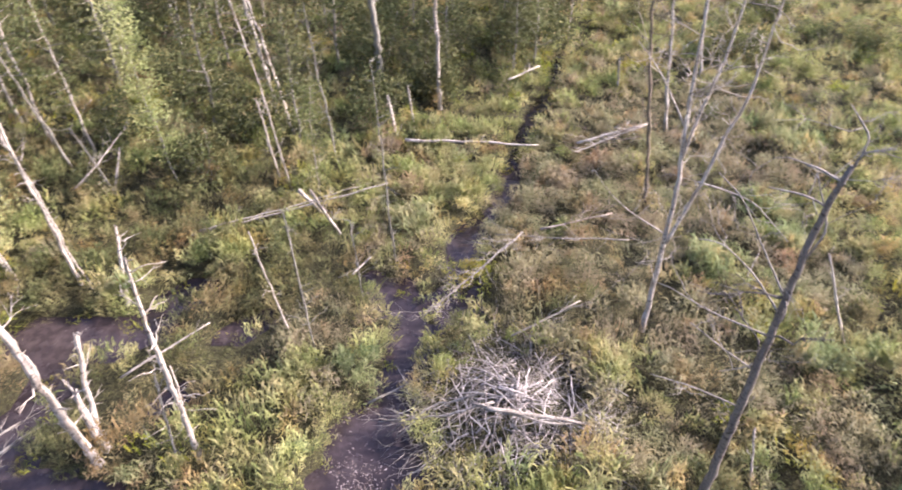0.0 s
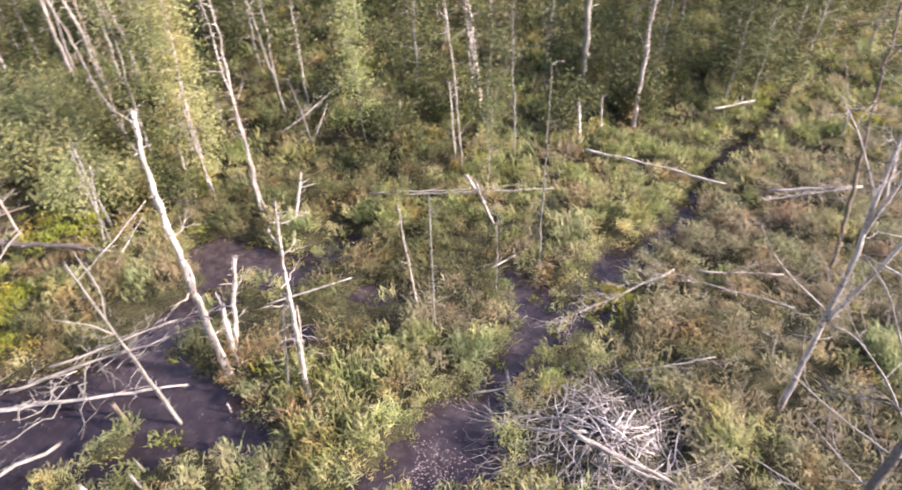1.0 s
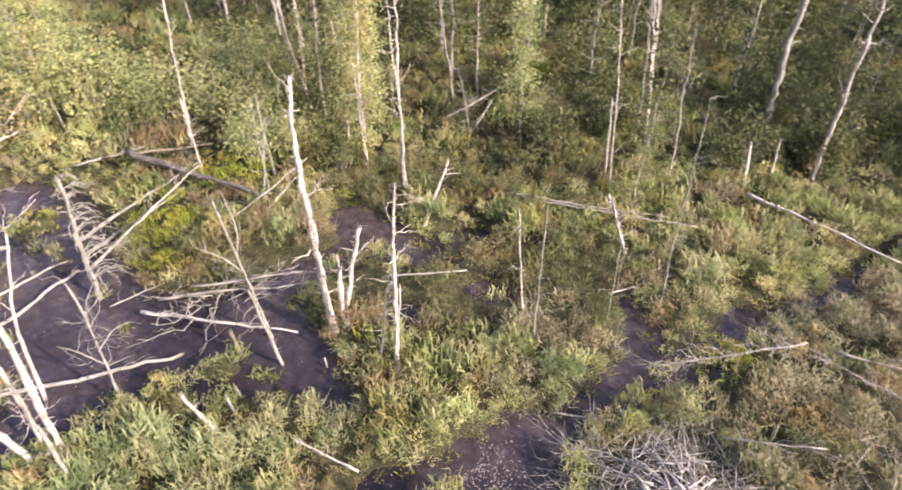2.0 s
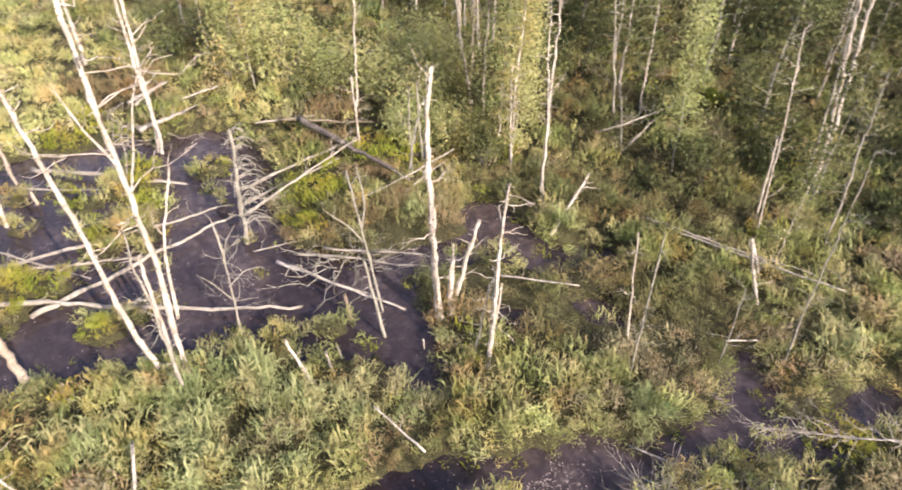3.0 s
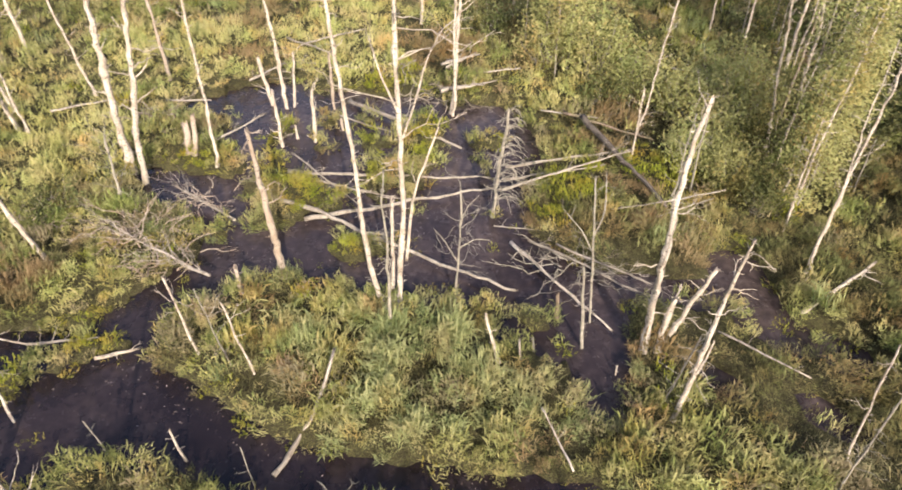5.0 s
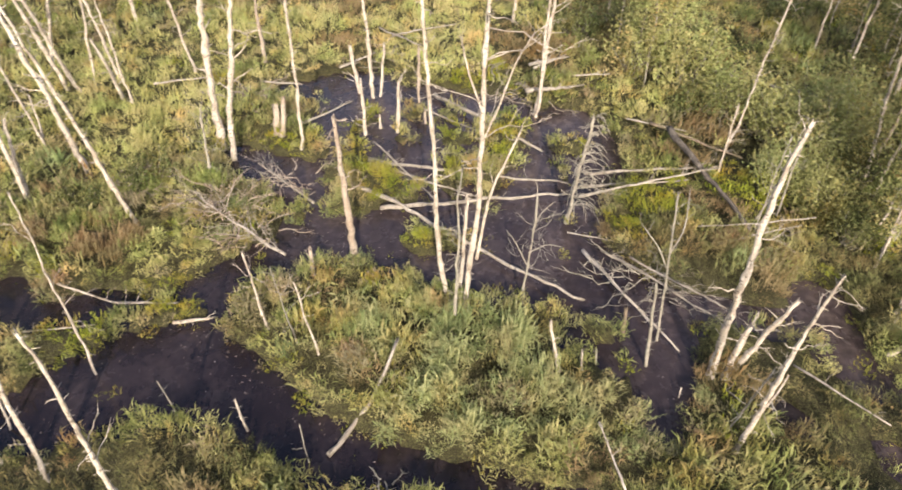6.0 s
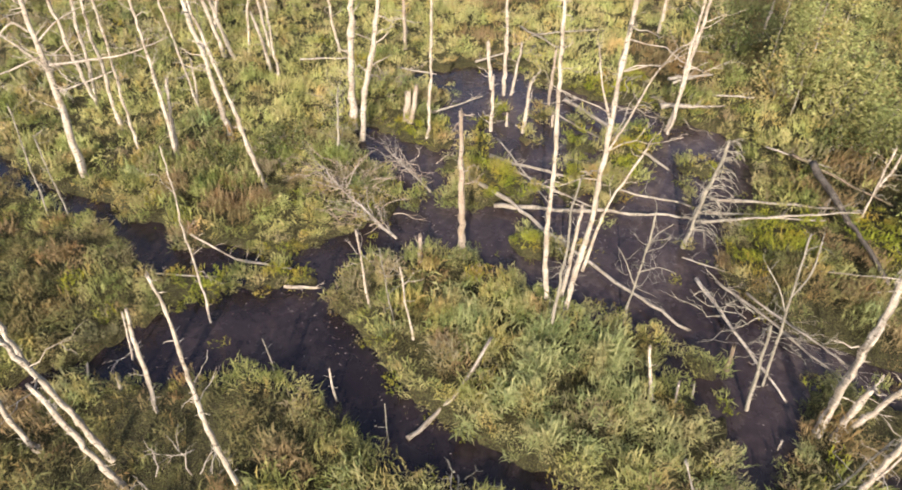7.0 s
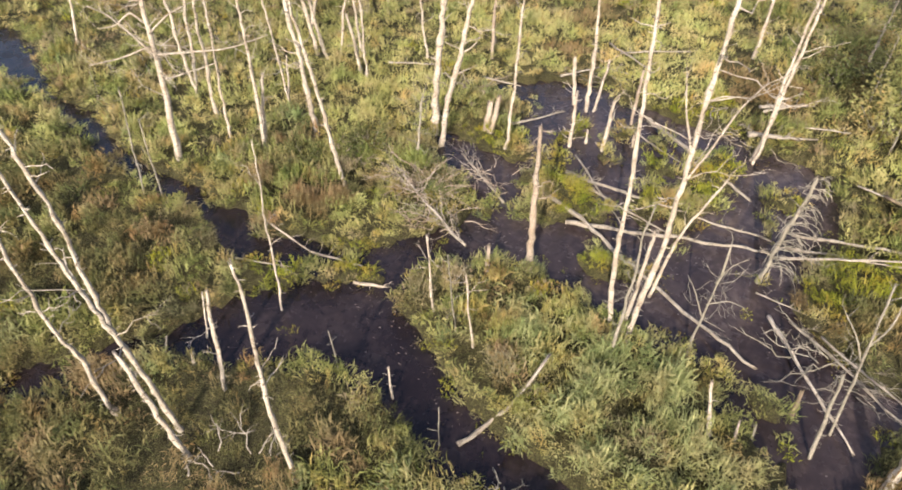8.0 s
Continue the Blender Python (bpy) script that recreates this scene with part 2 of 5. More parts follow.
class Geo:
    """Gathers tubes and leaves into one mesh."""

    def __init__(self):
        self.v, self.q, self.t, self.n = [], [], [], 0

    def put(self, v, q=(), t=()):
        self.v.append(np.asarray(v, float).reshape(-1, 3))
        self.q.append(np.asarray(q, int).reshape(-1, 4) + self.n)
        self.t.append(np.asarray(t, int).reshape(-1, 3) + self.n)
        self.n += len(self.v[-1])

    def tube(self, path, radii, sides=8, jag=0.0, rough=0.0):
        path, radii = np.asarray(path, float), np.asarray(radii, float)
        k = len(path)
        tang = np.gradient(path, axis=0)
        tang /= np.linalg.norm(tang, axis=1, keepdims=True) + 1e-9
        ref = np.array([0.31, 0.95, 0.05]) if abs(tang[:, 2]).mean() > 0.6 else np.array([0.0, 0.0, 1.0])
        u = np.cross(tang, ref)
        u /= np.linalg.norm(u, axis=1, keepdims=True) + 1e-9
        w = np.cross(tang, u)
        a = np.linspace(0, 2 * math.pi, sides, endpoint=False)
        rr = radii[:, None] * (1 + rough * rng.normal(size=(k, sides)))
        ring = path[:, None] + rr[..., None] * (np.cos(a)[None, :, None] * u[:, None] + np.sin(a)[None, :, None] * w[:, None])
        if jag:
            ring[-1] += tang[-1] * (rng.uniform(-0.2, 1.0, (sides, 1)) * jag)
        i, j = np.meshgrid(np.arange(k - 1), np.arange(sides), indexing="ij")
        jn = (j + 1) % sides
        quads = np.stack([i * sides + j, i * sides + jn, (i + 1) * sides + jn, (i + 1) * sides + j], -1).reshape(-1, 4)
        ends = np.stack([path[0], path[-1] - tang[-1] * jag * 0.5])
        s = np.arange(sides)
        tri = np.concatenate([np.stack([(s + 1) % sides, s, np.full(sides, k * sides)], -1), np.stack([(k - 1) * sides + s, (k - 1) * sides + (s + 1) % sides, np.full(sides, k * sides + 1)], -1)])
        self.put(np.concatenate([ring.reshape(-1, 3), ends]), quads, tri)

    def mesh(self, name, material, smooth=True):
        return np_mesh(name, np.concatenate(self.v), np.concatenate(self.q), np.concatenate(self.t), material, smooth)


def part(name, geo, material, parent, label=""):
    ob = new(name, geo.mesh(name, material) if isinstance(geo, Geo) else geo)
    ob.parent = parent
    return tagged(ob, label)


def thing(name, place, label, category, group=""):
    ob = new(name)
    ob.location = place
    ob.empty_display_size = 0.2
    return tagged(ob, label, category, group)


def crooked(a, b, count=8, bend=0.03):
    """A wandering line from a to b."""
    a, b = np.asarray(a, float), np.asarray(b, float)
    s = np.linspace(0, 1, count)[:, None]
    size = np.linalg.norm(b - a)
    wob = np.cumsum(rng.normal(size=(count, 3)), 0)
    wob -= wob[0] + (wob[-1] - wob[0]) * s
    return a + (b - a) * s + wob * bend * size / count ** 0.5


def smooth_path(points, count):
    """A soft curve through a few points."""
    p = np.asarray(points, float)
    s = np.r_[0, np.cumsum(np.linalg.norm(np.diff(p, axis=0), axis=1))]
    q = np.linspace(0, s[-1], count)
    out = np.stack([np.interp(q, s, p[:, i]) for i in range(3)], -1)
    for _ in range(2):
        out[1:-1] = 0.25 * out[:-2] + 0.5 * out[1:-1] + 0.25 * out[2:]
    return out


# ---------------------------------------------------------------- the marsh: where water lies
RUNS = []


def water_run(*stations):
    """A stretch of open water: stations of x, y and half width."""
    RUNS.append(np.array(stations, float))


water_run((-1.04, -10.14, 0.55), (-2.34, -9.10, 0.44), (-3.38, -7.93, 0.47), (-4.94, -6.63, 1.23), (-5.59, -5.33, 1.37), (-5.40, -3.77, 0.98))
water_run((-5.40, -3.77, 0.98), (-4.62, -2.27, 0.65), (-3.90, -0.98, 0.65), (-3.71, 0.39, 0.55), (-3.38, 2.08, 0.52), (-3.00, 4.29, 0.45), (-2.37, 5.80, 0.55), (-1.90, 6.50, 0.72))
water_run((-6.37, -5.20, 0.91), (-7.80, -5.07, 0.65), (-8.45, -4.55, 0.59), (-9.88, -3.25, 0.65), (-10.79, -2.47, 0.91))
water_run((-10.79, -2.47, 0.98), (-10.66, -0.39, 1.30), (-10.27, 1.56, 1.62), (-10.14, 2.99, 1.69), (-9.36, 4.55, 1.23), (-8.45, 5.85, 0.98), (-7.15, 5.79, 0.78), (-5.98, 5.72, 0.49), (-5.07, 5.59, 0.29))
water_run((-10.79, -2.47, 1.04), (-12.09, -3.38, 0.95), (-13.00, -4.35, 0.95), (-13.60, -5.60, 0.75))
water_run((-16.77, -3.12, 1.30), (-16.38, -1.04, 1.56), (-15.99, 0.78, 1.69), (-15.99, 2.60, 1.82), (-15.86, 4.16, 1.30), (-14.30, 3.90, 1.56), (-12.61, 3.38, 1.30), (-11.05, 2.99, 1.30))
water_run((-16.38, -1.30, 1.56), (-13.65, -0.39, 1.17), (-11.18, 0.39, 1.30))
water_run((-14.56, -3.12, 0.65), (-16.25, -2.60, 1.04))
water_run((-18.72, -2.21, 0.45), (-17.55, -1.95, 0.78))
water_run((-13.00, -26.65, 0.78), (-11.05, -22.75, 0.72), (-10.27, -20.54, 0.16), (-9.62, -18.07, 0.49), (-8.97, -16.64, 0.26), (-8.45, -15.34, 0.55))
water_run((-8.45, -15.34, 0.39), (-8.19, -13.52, 0.26), (-7.93, -11.70, 0.49), (-7.74, -10.79, 0.31), (-7.54, -9.88, 0.55), (-6.96, -8.97, 0.39))
water_run((-6.63, -8.97, 0.39), (-7.28, -7.67, 0.49), (-7.54, -6.37, 0.29))
water_run((-5.07, 10.08, 0.16), (-4.62, 10.21, 0.26))
water_run((-2.08, 11.90, 0.29), (-1.30, 11.38, 0.39), (-0.81, 10.47, 0.39), (-0.65, 9.75, 0.45), (-1.04, 9.10, 0.42), (-1.17, 8.38, 0.39), (-1.56, 7.28, 0.88))
water_run((-0.59, 10.01, 0.26), (0.21, 10.83, 0.42), (0.52, 11.31, 0.29))
water_run((-0.78, 10.47, 0.26), (0.13, 11.96, 0.21), (0.23, 12.43, 0.52), (0.39, 13.56, 0.47), (1.04, 14.56, 0.16), (1.57, 15.34, 0.26), (1.95, 16.77, 0.10), (2.09, 17.76, 0.26), (3.12, 20.67, 0.26), (3.71, 21.97, 0.21), (4.29, 24.70, 0.13))
water_run((-14.04, -6.17, 0.36), (-12.92, -4.69, 0.44), (-11.61, -3.50, 0.55), (-10.21, -2.24, 0.72))
# the muddy edge of the island
water_run((-7.50, 3.80, 0.30), (-6.80, 4.70, 0.34))
# the stream beside the lodge: a pool, a neck under the sedge, and small pools up to the wood
water_run((-2.00, 6.15, 0.62), (-1.75, 6.75, 0.78), (-1.10, 6.85, 0.70), (-0.70, 6.70, 0.55))
water_run((-1.45, 7.60, 0.10), (-1.25, 8.30, 0.26), (-1.02, 9.00, 0.54), (-0.95, 9.70, 0.48), (-1.25, 10.45, 0.24), (-1.55, 11.05, 0.34), (-2.05, 11.75, 0.34))
water_run((-0.75, 9.65, 0.24), (-0.30, 10.25, 0.22), (-0.05, 10.85, 0.18))
water_run((-0.02, 12.00, 0.26), (0.25, 12.75, 0.52), (0.55, 13.55, 0.44), (1.10, 14.35, 0.22), (1.45, 15.40, 0.20), (1.80, 16.70, 0.18), (2.10, 17.70, 0.30))
water_run((2.10, 17.70, 0.22), (2.85, 19.60, 0.16), (3.30, 20.90, 0.34), (3.70, 21.90, 0.24), (4.29, 24.70, 0.13))
# bare mud and small pools behind the white birches
water_run((-9.25, 9.95, 0.50), (-8.40, 10.05, 0.52), (-7.45, 9.95, 0.54), (-6.80, 10.25, 0.46))
water_run((-8.45, 8.97, 0.40), (-8.58, 8.06, 0.36), (-8.58, 7.02, 0.42))
water_run((-6.45, 11.10, 0.30), (-6.12, 11.42, 0.52))
water_run((-5.95, 8.20, 0.14), (-5.60, 8.55, 0.16))
water_run((-4.85, 10.05, 0.14), (-4.35, 10.45, 0.22))
# the pond's far reach
water_run((-18.30, -5.60, 0.50), (-18.60, -3.80, 0.85), (-18.40, -2.00, 0.95), (-17.90, 0.40, 0.90), (-17.50, 2.60, 0.95), (-17.00, 4.60, 0.70))
water_run((-19.30, -4.60, 0.30), (-19.90, -2.60, 0.35))
NEAR_TUFTS = [(-6.55, -6.90, 0.20), (-6.80, -6.30, 0.26), (-7.05, -5.70, 0.24), (-7.30, -5.10, 0.26), (-12.15, -2.10, 0.75), (-12.45, -1.60, 0.50), (-10.40, 0.05, 0.40), (-10.50, 0.55, 0.36), (-13.15, 0.50, 0.42), (-12.20, -5.20, 0.40), (-11.20, -3.60, 0.30), (-10.53, -0.26, 0.45), (-12.87, -1.69, 0.65), (-12.48, -0.78, 0.59), (-11.83, 3.90, 0.18), (-11.57, -2.73, 0.26), (-10.53, 1.17, 0.17), (-12.74, -1.95, 0.55), (-13.26, -3.12, 0.39)]
POND_TUFTS = [(-15.75, 1.50, 0.45), (-15.55, 3.80, 0.28), (-13.90, 3.85, 0.26), (-15.50, -1.20, 0.36), (-14.20, -2.80, 0.42), (-14.40, -3.90, 0.45), (-14.75, -4.90, 0.60), (-17.10, 0.25, 0.34), (-13.40, -2.00, 0.28), (-16.60, -2.60, 0.30), (-14.60, 1.20, 0.30), (-15.99, -2.99, 0.33), (-15.73, 0.39, 0.52), (-15.86, 4.42, 0.39), (-14.56, 3.77, 0.26), (-16.90, 2.08, 0.45), (-14.69, 1.95, 0.65), (-14.17, 0.52, 0.45), (-16.38, -1.56, 0.21), (-14.82, -2.60, 0.39), (-17.16, -2.47, 0.26), (-14.43, -2.73, 0.39), (-15.86, 0.52, 0.45), (-15.47, 2.08, 0.52), (-16.64, 2.47, 0.39), (-13.52, 0.39, 0.39), (-15.73, 4.29, 0.49), (-18.20, 3.12, 0.33), (-17.16, -1.17, 0.29)]
ISLETS = np.array(NEAR_TUFTS + POND_TUFTS)


def wave(x, y, scale, seed):
    """Soft noise from a few crossed waves, about -1 to 1."""
    g = np.random.default_rng(seed)
    total = np.zeros_like(x)
    for k in range(7):
        ang, f, ph = g.uniform(0, 2 * math.pi), scale * g.uniform(0.6, 1.8), g.uniform(0, 2 * math.pi)
        total += np.sin((x * math.cos(ang) + y * math.sin(ang)) * f + ph + 0.8 * np.sin((x * math.sin(ang) - y * math.cos(ang)) * f * 0.7 + ph))
    return total / 4.0


def shore(x, y):
    """Metres to the nearest open water; under nought within it."""
    d = np.full_like(x, 99.0)
    for run in RUNS:
        for (ax, ay, ar), (bx, by, br) in zip(run[:-1], run[1:]):
            px, py, dx, dy = x - ax, y - ay, bx - ax, by - ay
            h = np.clip((px * dx + py * dy) / (dx * dx + dy * dy + 1e-9), 0, 1)
            d = np.minimum(d, np.hypot(px - dx * h, py - dy * h) - (ar + (br - ar) * h))
    d = d - np.interp(x, [-9.0, -6.5, -3.6, -2.6], [0.17, 0.09, 0.07, -0.06]) * np.interp(y, [-9.0, -7.0], [0.0, 1.0])
    for ix, iy, ir in ISLETS:
        d = np.maximum(d, ir - np.hypot(x - ix, y - iy))
    return d + 0.11 * wave(x, y, 2.7, 3) + 0.07 * wave(x, y, 8.0, 4)


def ground_height(x, y, s=None):
    s = shore(x, y) if s is None else s
    land = 0.10 + 0.05 * wave(x, y, 1.1, 11) + 0.035 * wave(x, y, 4.5, 12)
    lodge = 0.55 * np.exp(-(((x - LODGE[0]) / 1.15) ** 2 + ((y - LODGE[1]) / 1.15) ** 2))
    return np.clip(np.minimum(s * 5.0, land), -0.4, 2.0) + lodge


# hummocks: each is one clump of one kind, on a loose grid
CELL = 0.52


def hummock_grid(seed):
    g = np.random.default_rng(seed)
    n = 160
    return g.uniform(0.08, 0.92, (n, n, 2)), g.uniform(0, 1, (n, n)), g.uniform(0.26, 0.46, (n, n))


H_OFF, H_RND, H_RAD = hummock_grid(77)


def nearest_hummock(x, y):
    """The nearest clump's middle, its own random number, and how deep within it a point lies, 1 to 0."""
    ci, cj = np.floor((x + 36) / CELL).astype(int), np.floor((y + 36) / CELL).astype(int)
    best, bx, by, br, bd = np.full_like(x, 9e9), x.copy(), y.copy(), np.zeros_like(x), np.zeros_like(x)
    for di in (-1, 0, 1):
        for dj in (-1, 0, 1):
            a, b = ci + di, cj + dj
            ai, bi = a % 160, b % 160
            hx = (a + H_OFF[ai, bi, 0]) * CELL - 36
            hy = (b + H_OFF[ai, bi, 1]) * CELL - 36
            d = np.hypot(x - hx, y - hy) / H_RAD[ai, bi]
            m = d < best
            best, bx, by, br = np.where(m, d, best), np.where(m, hx, bx), np.where(m, hy, by), np.where(m, H_RND[ai, bi], br)
    return bx, by, br, np.clip(1.15 - best, 0, 1)


LODGE = (1.25, 7.85)
step_in = np.arange(-34, 22.01, 0.26)
far_out = np.array([1, 2.2, 4, 7, 12, 20, 40, 90, 200, 500, 1200, 3000.0])
gx = np.concatenate([-34 - far_out[::-1], step_in, 22 + far_out])
gy = np.concatenate([-34 - far_out[::-1], np.arange(-34, 36.01, 0.26), 36 + far_out])
X, Y = np.meshgrid(gx, gy, indexing="ij")
Z = ground_height(X, Y)
Z += 0.04 * nearest_hummock(X.ravel(), Y.ravel())[3].reshape(X.shape) * (Z > 0.04)
i, j = np.meshgrid(np.arange(len(gx) - 1), np.arange(len(gy) - 1), indexing="ij")
w = len(gy)
tagged(new("ground", np_mesh("ground", np.stack([X, Y, Z], -1), np.stack([i * w + j, (i + 1) * w + j, (i + 1) * w + j + 1, i * w + j + 1], -1), (), PEAT)), "dark wet peat and moss ground of a flooded marsh", "ground", kind="structure")
wx = np.linspace(-36, 24, 40)
WX, WY = np.meshgrid(wx, wx * 1.2 + 8, indexing="ij")
i, j = np.meshgrid(np.arange(39), np.arange(39), indexing="ij")
tagged(new("water", np_mesh("water", np.stack([WX, WY, 0 * WX], -1), np.stack([i * 40 + j, (i + 1) * 40 + j, (i + 1) * 40 + j + 1, i * 40 + j + 1], -1), (), WATER)), "still dark brown bog water with a dull film", "water", kind="structure")

# ---------------------------------------------------------------- low plants


def blades(count, length, lean, width, r0, arched=True):
    """One tuft of arching blades, kite-shaped with a drooping tip, or plain slivers."""
    ang = rng.uniform(0, 2 * math.pi, count)
    out = rng.uniform(0.15, 1.1, count) * lean
    ln = length * rng.uniform(0.55, 1.2, count)
    side = np.stack([-np.sin(ang), np.cos(ang), 0 * ang], -1)
    side = side * np.cos(rng.uniform(-0.9, 0.9, (count, 1))) + np.array([0, 0, 1.0]) * 0.3 * rng.normal(size=(count, 1))
    dirn = np.stack([np.cos(ang), np.sin(ang), 0 * ang], -1)
    spot = rng.uniform(0, 2 * math.pi, count)
    up = np.array([0, 0, 1.0])
    foot = np.stack([np.cos(spot), np.sin(spot), 0 * spot], -1) * r0 * rng.random((count, 1)) ** 0.5 + up * rng.uniform(0.0, 0.3, (count, 1)) * length
    knee = foot + dirn * (ln * out * 0.38)[:, None] + up * (ln * (0.72 - 0.2 * out))[:, None]
    tip = knee + dirn * (ln * (0.12 + out * 0.5))[:, None] + up * (ln * (0.34 - 0.5 * out))[:, None]
    wd = width * rng.uniform(0.7, 1.4, (count, 1))
    if not arched:
        return np.stack([foot - side * wd * 0.5, foot + side * wd * 0.5, tip], 1)
    return np.stack([foot, knee - side * wd * 0.5, tip, knee + side * wd * 0.5], 1)


def leaves(count, radius, height, size):
    """One dome of small narrow leaves that point outwards and up."""
    u = rng.normal(size=(count, 3))
    u /= np.linalg.norm(u, axis=1, keepdims=True)
    u[:, 2] = np.abs(u[:, 2])
    c = u * rng.uniform(0.45, 1.0, (count, 1)) * np.array([radius, radius, height])
    a = u * 0.7 + rng.normal(size=(count, 3)) * 0.55 + [0, 0, 0.15]
    a /= np.linalg.norm(a, axis=1, keepdims=True)
    b = np.cross(a, u * 0.4 + rng.normal(size=(count, 3)) * 0.6)
    b /= np.linalg.norm(b, axis=1, keepdims=True) + 1e-9
    sz = size * rng.uniform(0.6, 1.4, (count, 1))
    return np.stack([c - a * sz * 0.7 + b * sz * 0.36, c - a * sz * 0.5 - b * sz * 0.36, c + a * sz * 1.5], 1)


def scatter(name, kinds, xy, z, scale, lean, material, label):
    """Many plants in one mesh. kinds: templates of count x 3 or count x 4 vertices."""
    vs = []
    pick = rng.integers(0, len(kinds), len(xy))
    for k, tmpl in enumerate(kinds):
        rows = np.where(pick == k)[0]
        ang = rng.uniform(0, 2 * math.pi, len(rows))
        c, s = np.cos(ang), np.sin(ang)
        flat = tmpl.reshape(-1, 3)
        sc = scale[rows][:, None]
        h = flat[None, :, 2] * sc * rng.uniform(0.8, 1.25, (len(rows), 1))
        bx, by = lean[rows, 0][:, None], lean[rows, 1][:, None]
        x = (flat[None, :, 0] * c[:, None] - flat[None, :, 1] * s[:, None]) * sc + xy[rows, 0][:, None] + bx * h
        y = (flat[None, :, 0] * s[:, None] + flat[None, :, 1] * c[:, None]) * sc + xy[rows, 1][:, None] + by * h
        vs.append(np.stack([x, y, h + z[rows][:, None]], -1).reshape(-1, 3))
    v = np.concatenate(vs)
    faces = np.arange(len(v)).reshape(-1, kinds[0].shape[1])
    me = np_mesh(name, v, faces, (), material, False) if faces.shape[1] == 4 else np_mesh(name, v, (), faces, material, False)
    tagged(new(name, me), label, name.replace("_", " "), kind="stuff")


def zone(x, y, spots):
    """Nearness to any of some round patches, from 1 at the middle to 0."""
    best = np.zeros_like(x)
    for px, py, r in spots:
        best = np.maximum(best, 1 - np.hypot(x - px, y - py) / r)
    return best


RUST_WEST = [(-9.6, 6.3, 0.6), (-7.6, -1.7, 0.5), (-20.6, -3.6, 1.6), (-23.0, 1.6, 1.8), (-16.6, 8.6, 1.2), (-25.5, -4.5, 2.0), (-10.8, 7.5, 1.0), (-12.4, 8.0, 1.0), (-15.0, 7.9, 1.4), (-11.4, 4.9, 0.6), (-21.6, 3.0, 2.2), (-22.0, -4.5, 2.2), (-8.9, -8.0, 1.1), (-9.0, 8.6, 1.0)]
RUST_EAST = [(-6.3, 6.6, 0.7), (-5.9, 7.9, 0.7), (-5.2, 7.6, 0.6), (-5.4, -0.6, 0.55), (-4.3, 1.9, 0.6), (-5.5, 1.3, 0.4), (-4.2, 3.9, 0.6), (-5.4, 4.4, 0.4), (-0.9, -4.6, 1.4), (0.2, -5.0, 1.3), (0.3, -7.6, 1.3), (-2.6, -3.0, 0.8), (-1.4, -3.9, 1.1), (-2.3, -5.0, 1.0), (-0.6, -6.0, 1.2), (-1.5, -7.4, 0.9), (-3.2, -6.2, 0.7), (-1.6, -8.2, 0.7), (-5.6, -11.0, 0.8), (-6.4, -14.0, 0.9), (-6.3, 7.4, 0.8), (-4.5, -3.6, 0.5)]
RUST_SPOTS = RUST_WEST + RUST_EAST
LIME_SPOTS = [(-12.7, -2.0, 0.7), (-14.4, -2.7, 0.7), (-15.9, 0.5, 0.7), (-15.5, 2.1, 0.7), (-16.6, 2.5, 0.7), (-13.5, 0.4, 0.7), (-15.7, 4.3, 0.7), (-11.6, 5.7, 1.3), (-12.6, 6.6, 1.3), (-12.7, -1.3, 1.2), (-10.5, -0.3, 0.6), (-7.9, -5.3, 1.2), (-6.5, -7.6, 1.3), (-14.7, 2.0, 0.8), (-15.8, 0.4, 0.7), (-16.0, -3.4, 1.4), (-14.0, -5.4, 1.5), (-19.0, 1.0, 1.8), (-13.6, 9.2, 1.6), (0.3, 11.8, 0.9), (-9.4, 10.0, 1.1)]
BROWN_SPOTS = [(8.2, 11.5, 1.6), (7.0, 14.5, 1.6), (9.5, 16.0, 2.0), (6.2, 8.6, 1.4), (7.6, 7.0, 1.2), (3.1, 12.0, 2.6), (4.4, 13.3, 2.4), (3.4, 10.2, 2.2), (4.7, 9.8, 2.6), (3.4, 15.0, 3.0), (-3.2, 10.3, 1.4), (6.5, 18.0, 4.5), (-4.3, 8.9, 1.0), (3.2, 7.4, 1.6)]
REED_SPOTS = [(8.7, 13.8, 1.5), (6.8, 12.0, 1.0), (8.3, 9.5, 1.0), (10.5, 18.0, 1.6), (-6.6, 1.6, 1.7), (-5.6, 3.4, 1.6), (-6.9, -0.9, 1.0), (-4.6, 0.9, 1.1), (-4.5, 2.7, 1.0), (-2.0, 8.8, 0.7)]
# dark scrub; the eastern patches also stand in for weaker light there
MYRTLE_WEST = [(-10.2, 7.4, 1.3), (-8.6, 8.2, 1.2), (-11.0, 6.4, 0.8), (-7.6, 8.6, 0.9), (-9.6, 6.5, 0.8), (-11.6, 7.0, 0.7), (-10.3, 5.9, 0.8), (-8.3, 6.9, 1.1), (-9.0, 7.6, 1.0), (-22.5, 6.5, 2.6), (-25.5, 7.5, 3.5), (-15.4, 10.4, 1.6), (-7.2, 6.3, 1.2), (-8.0, 13.0, 2.6), (-9.6, 11.2, 1.8), (-16.9, 13.8, 3.5), (-12.0, 15.5, 3.0), (-7.1, 15.0, 3.0)]
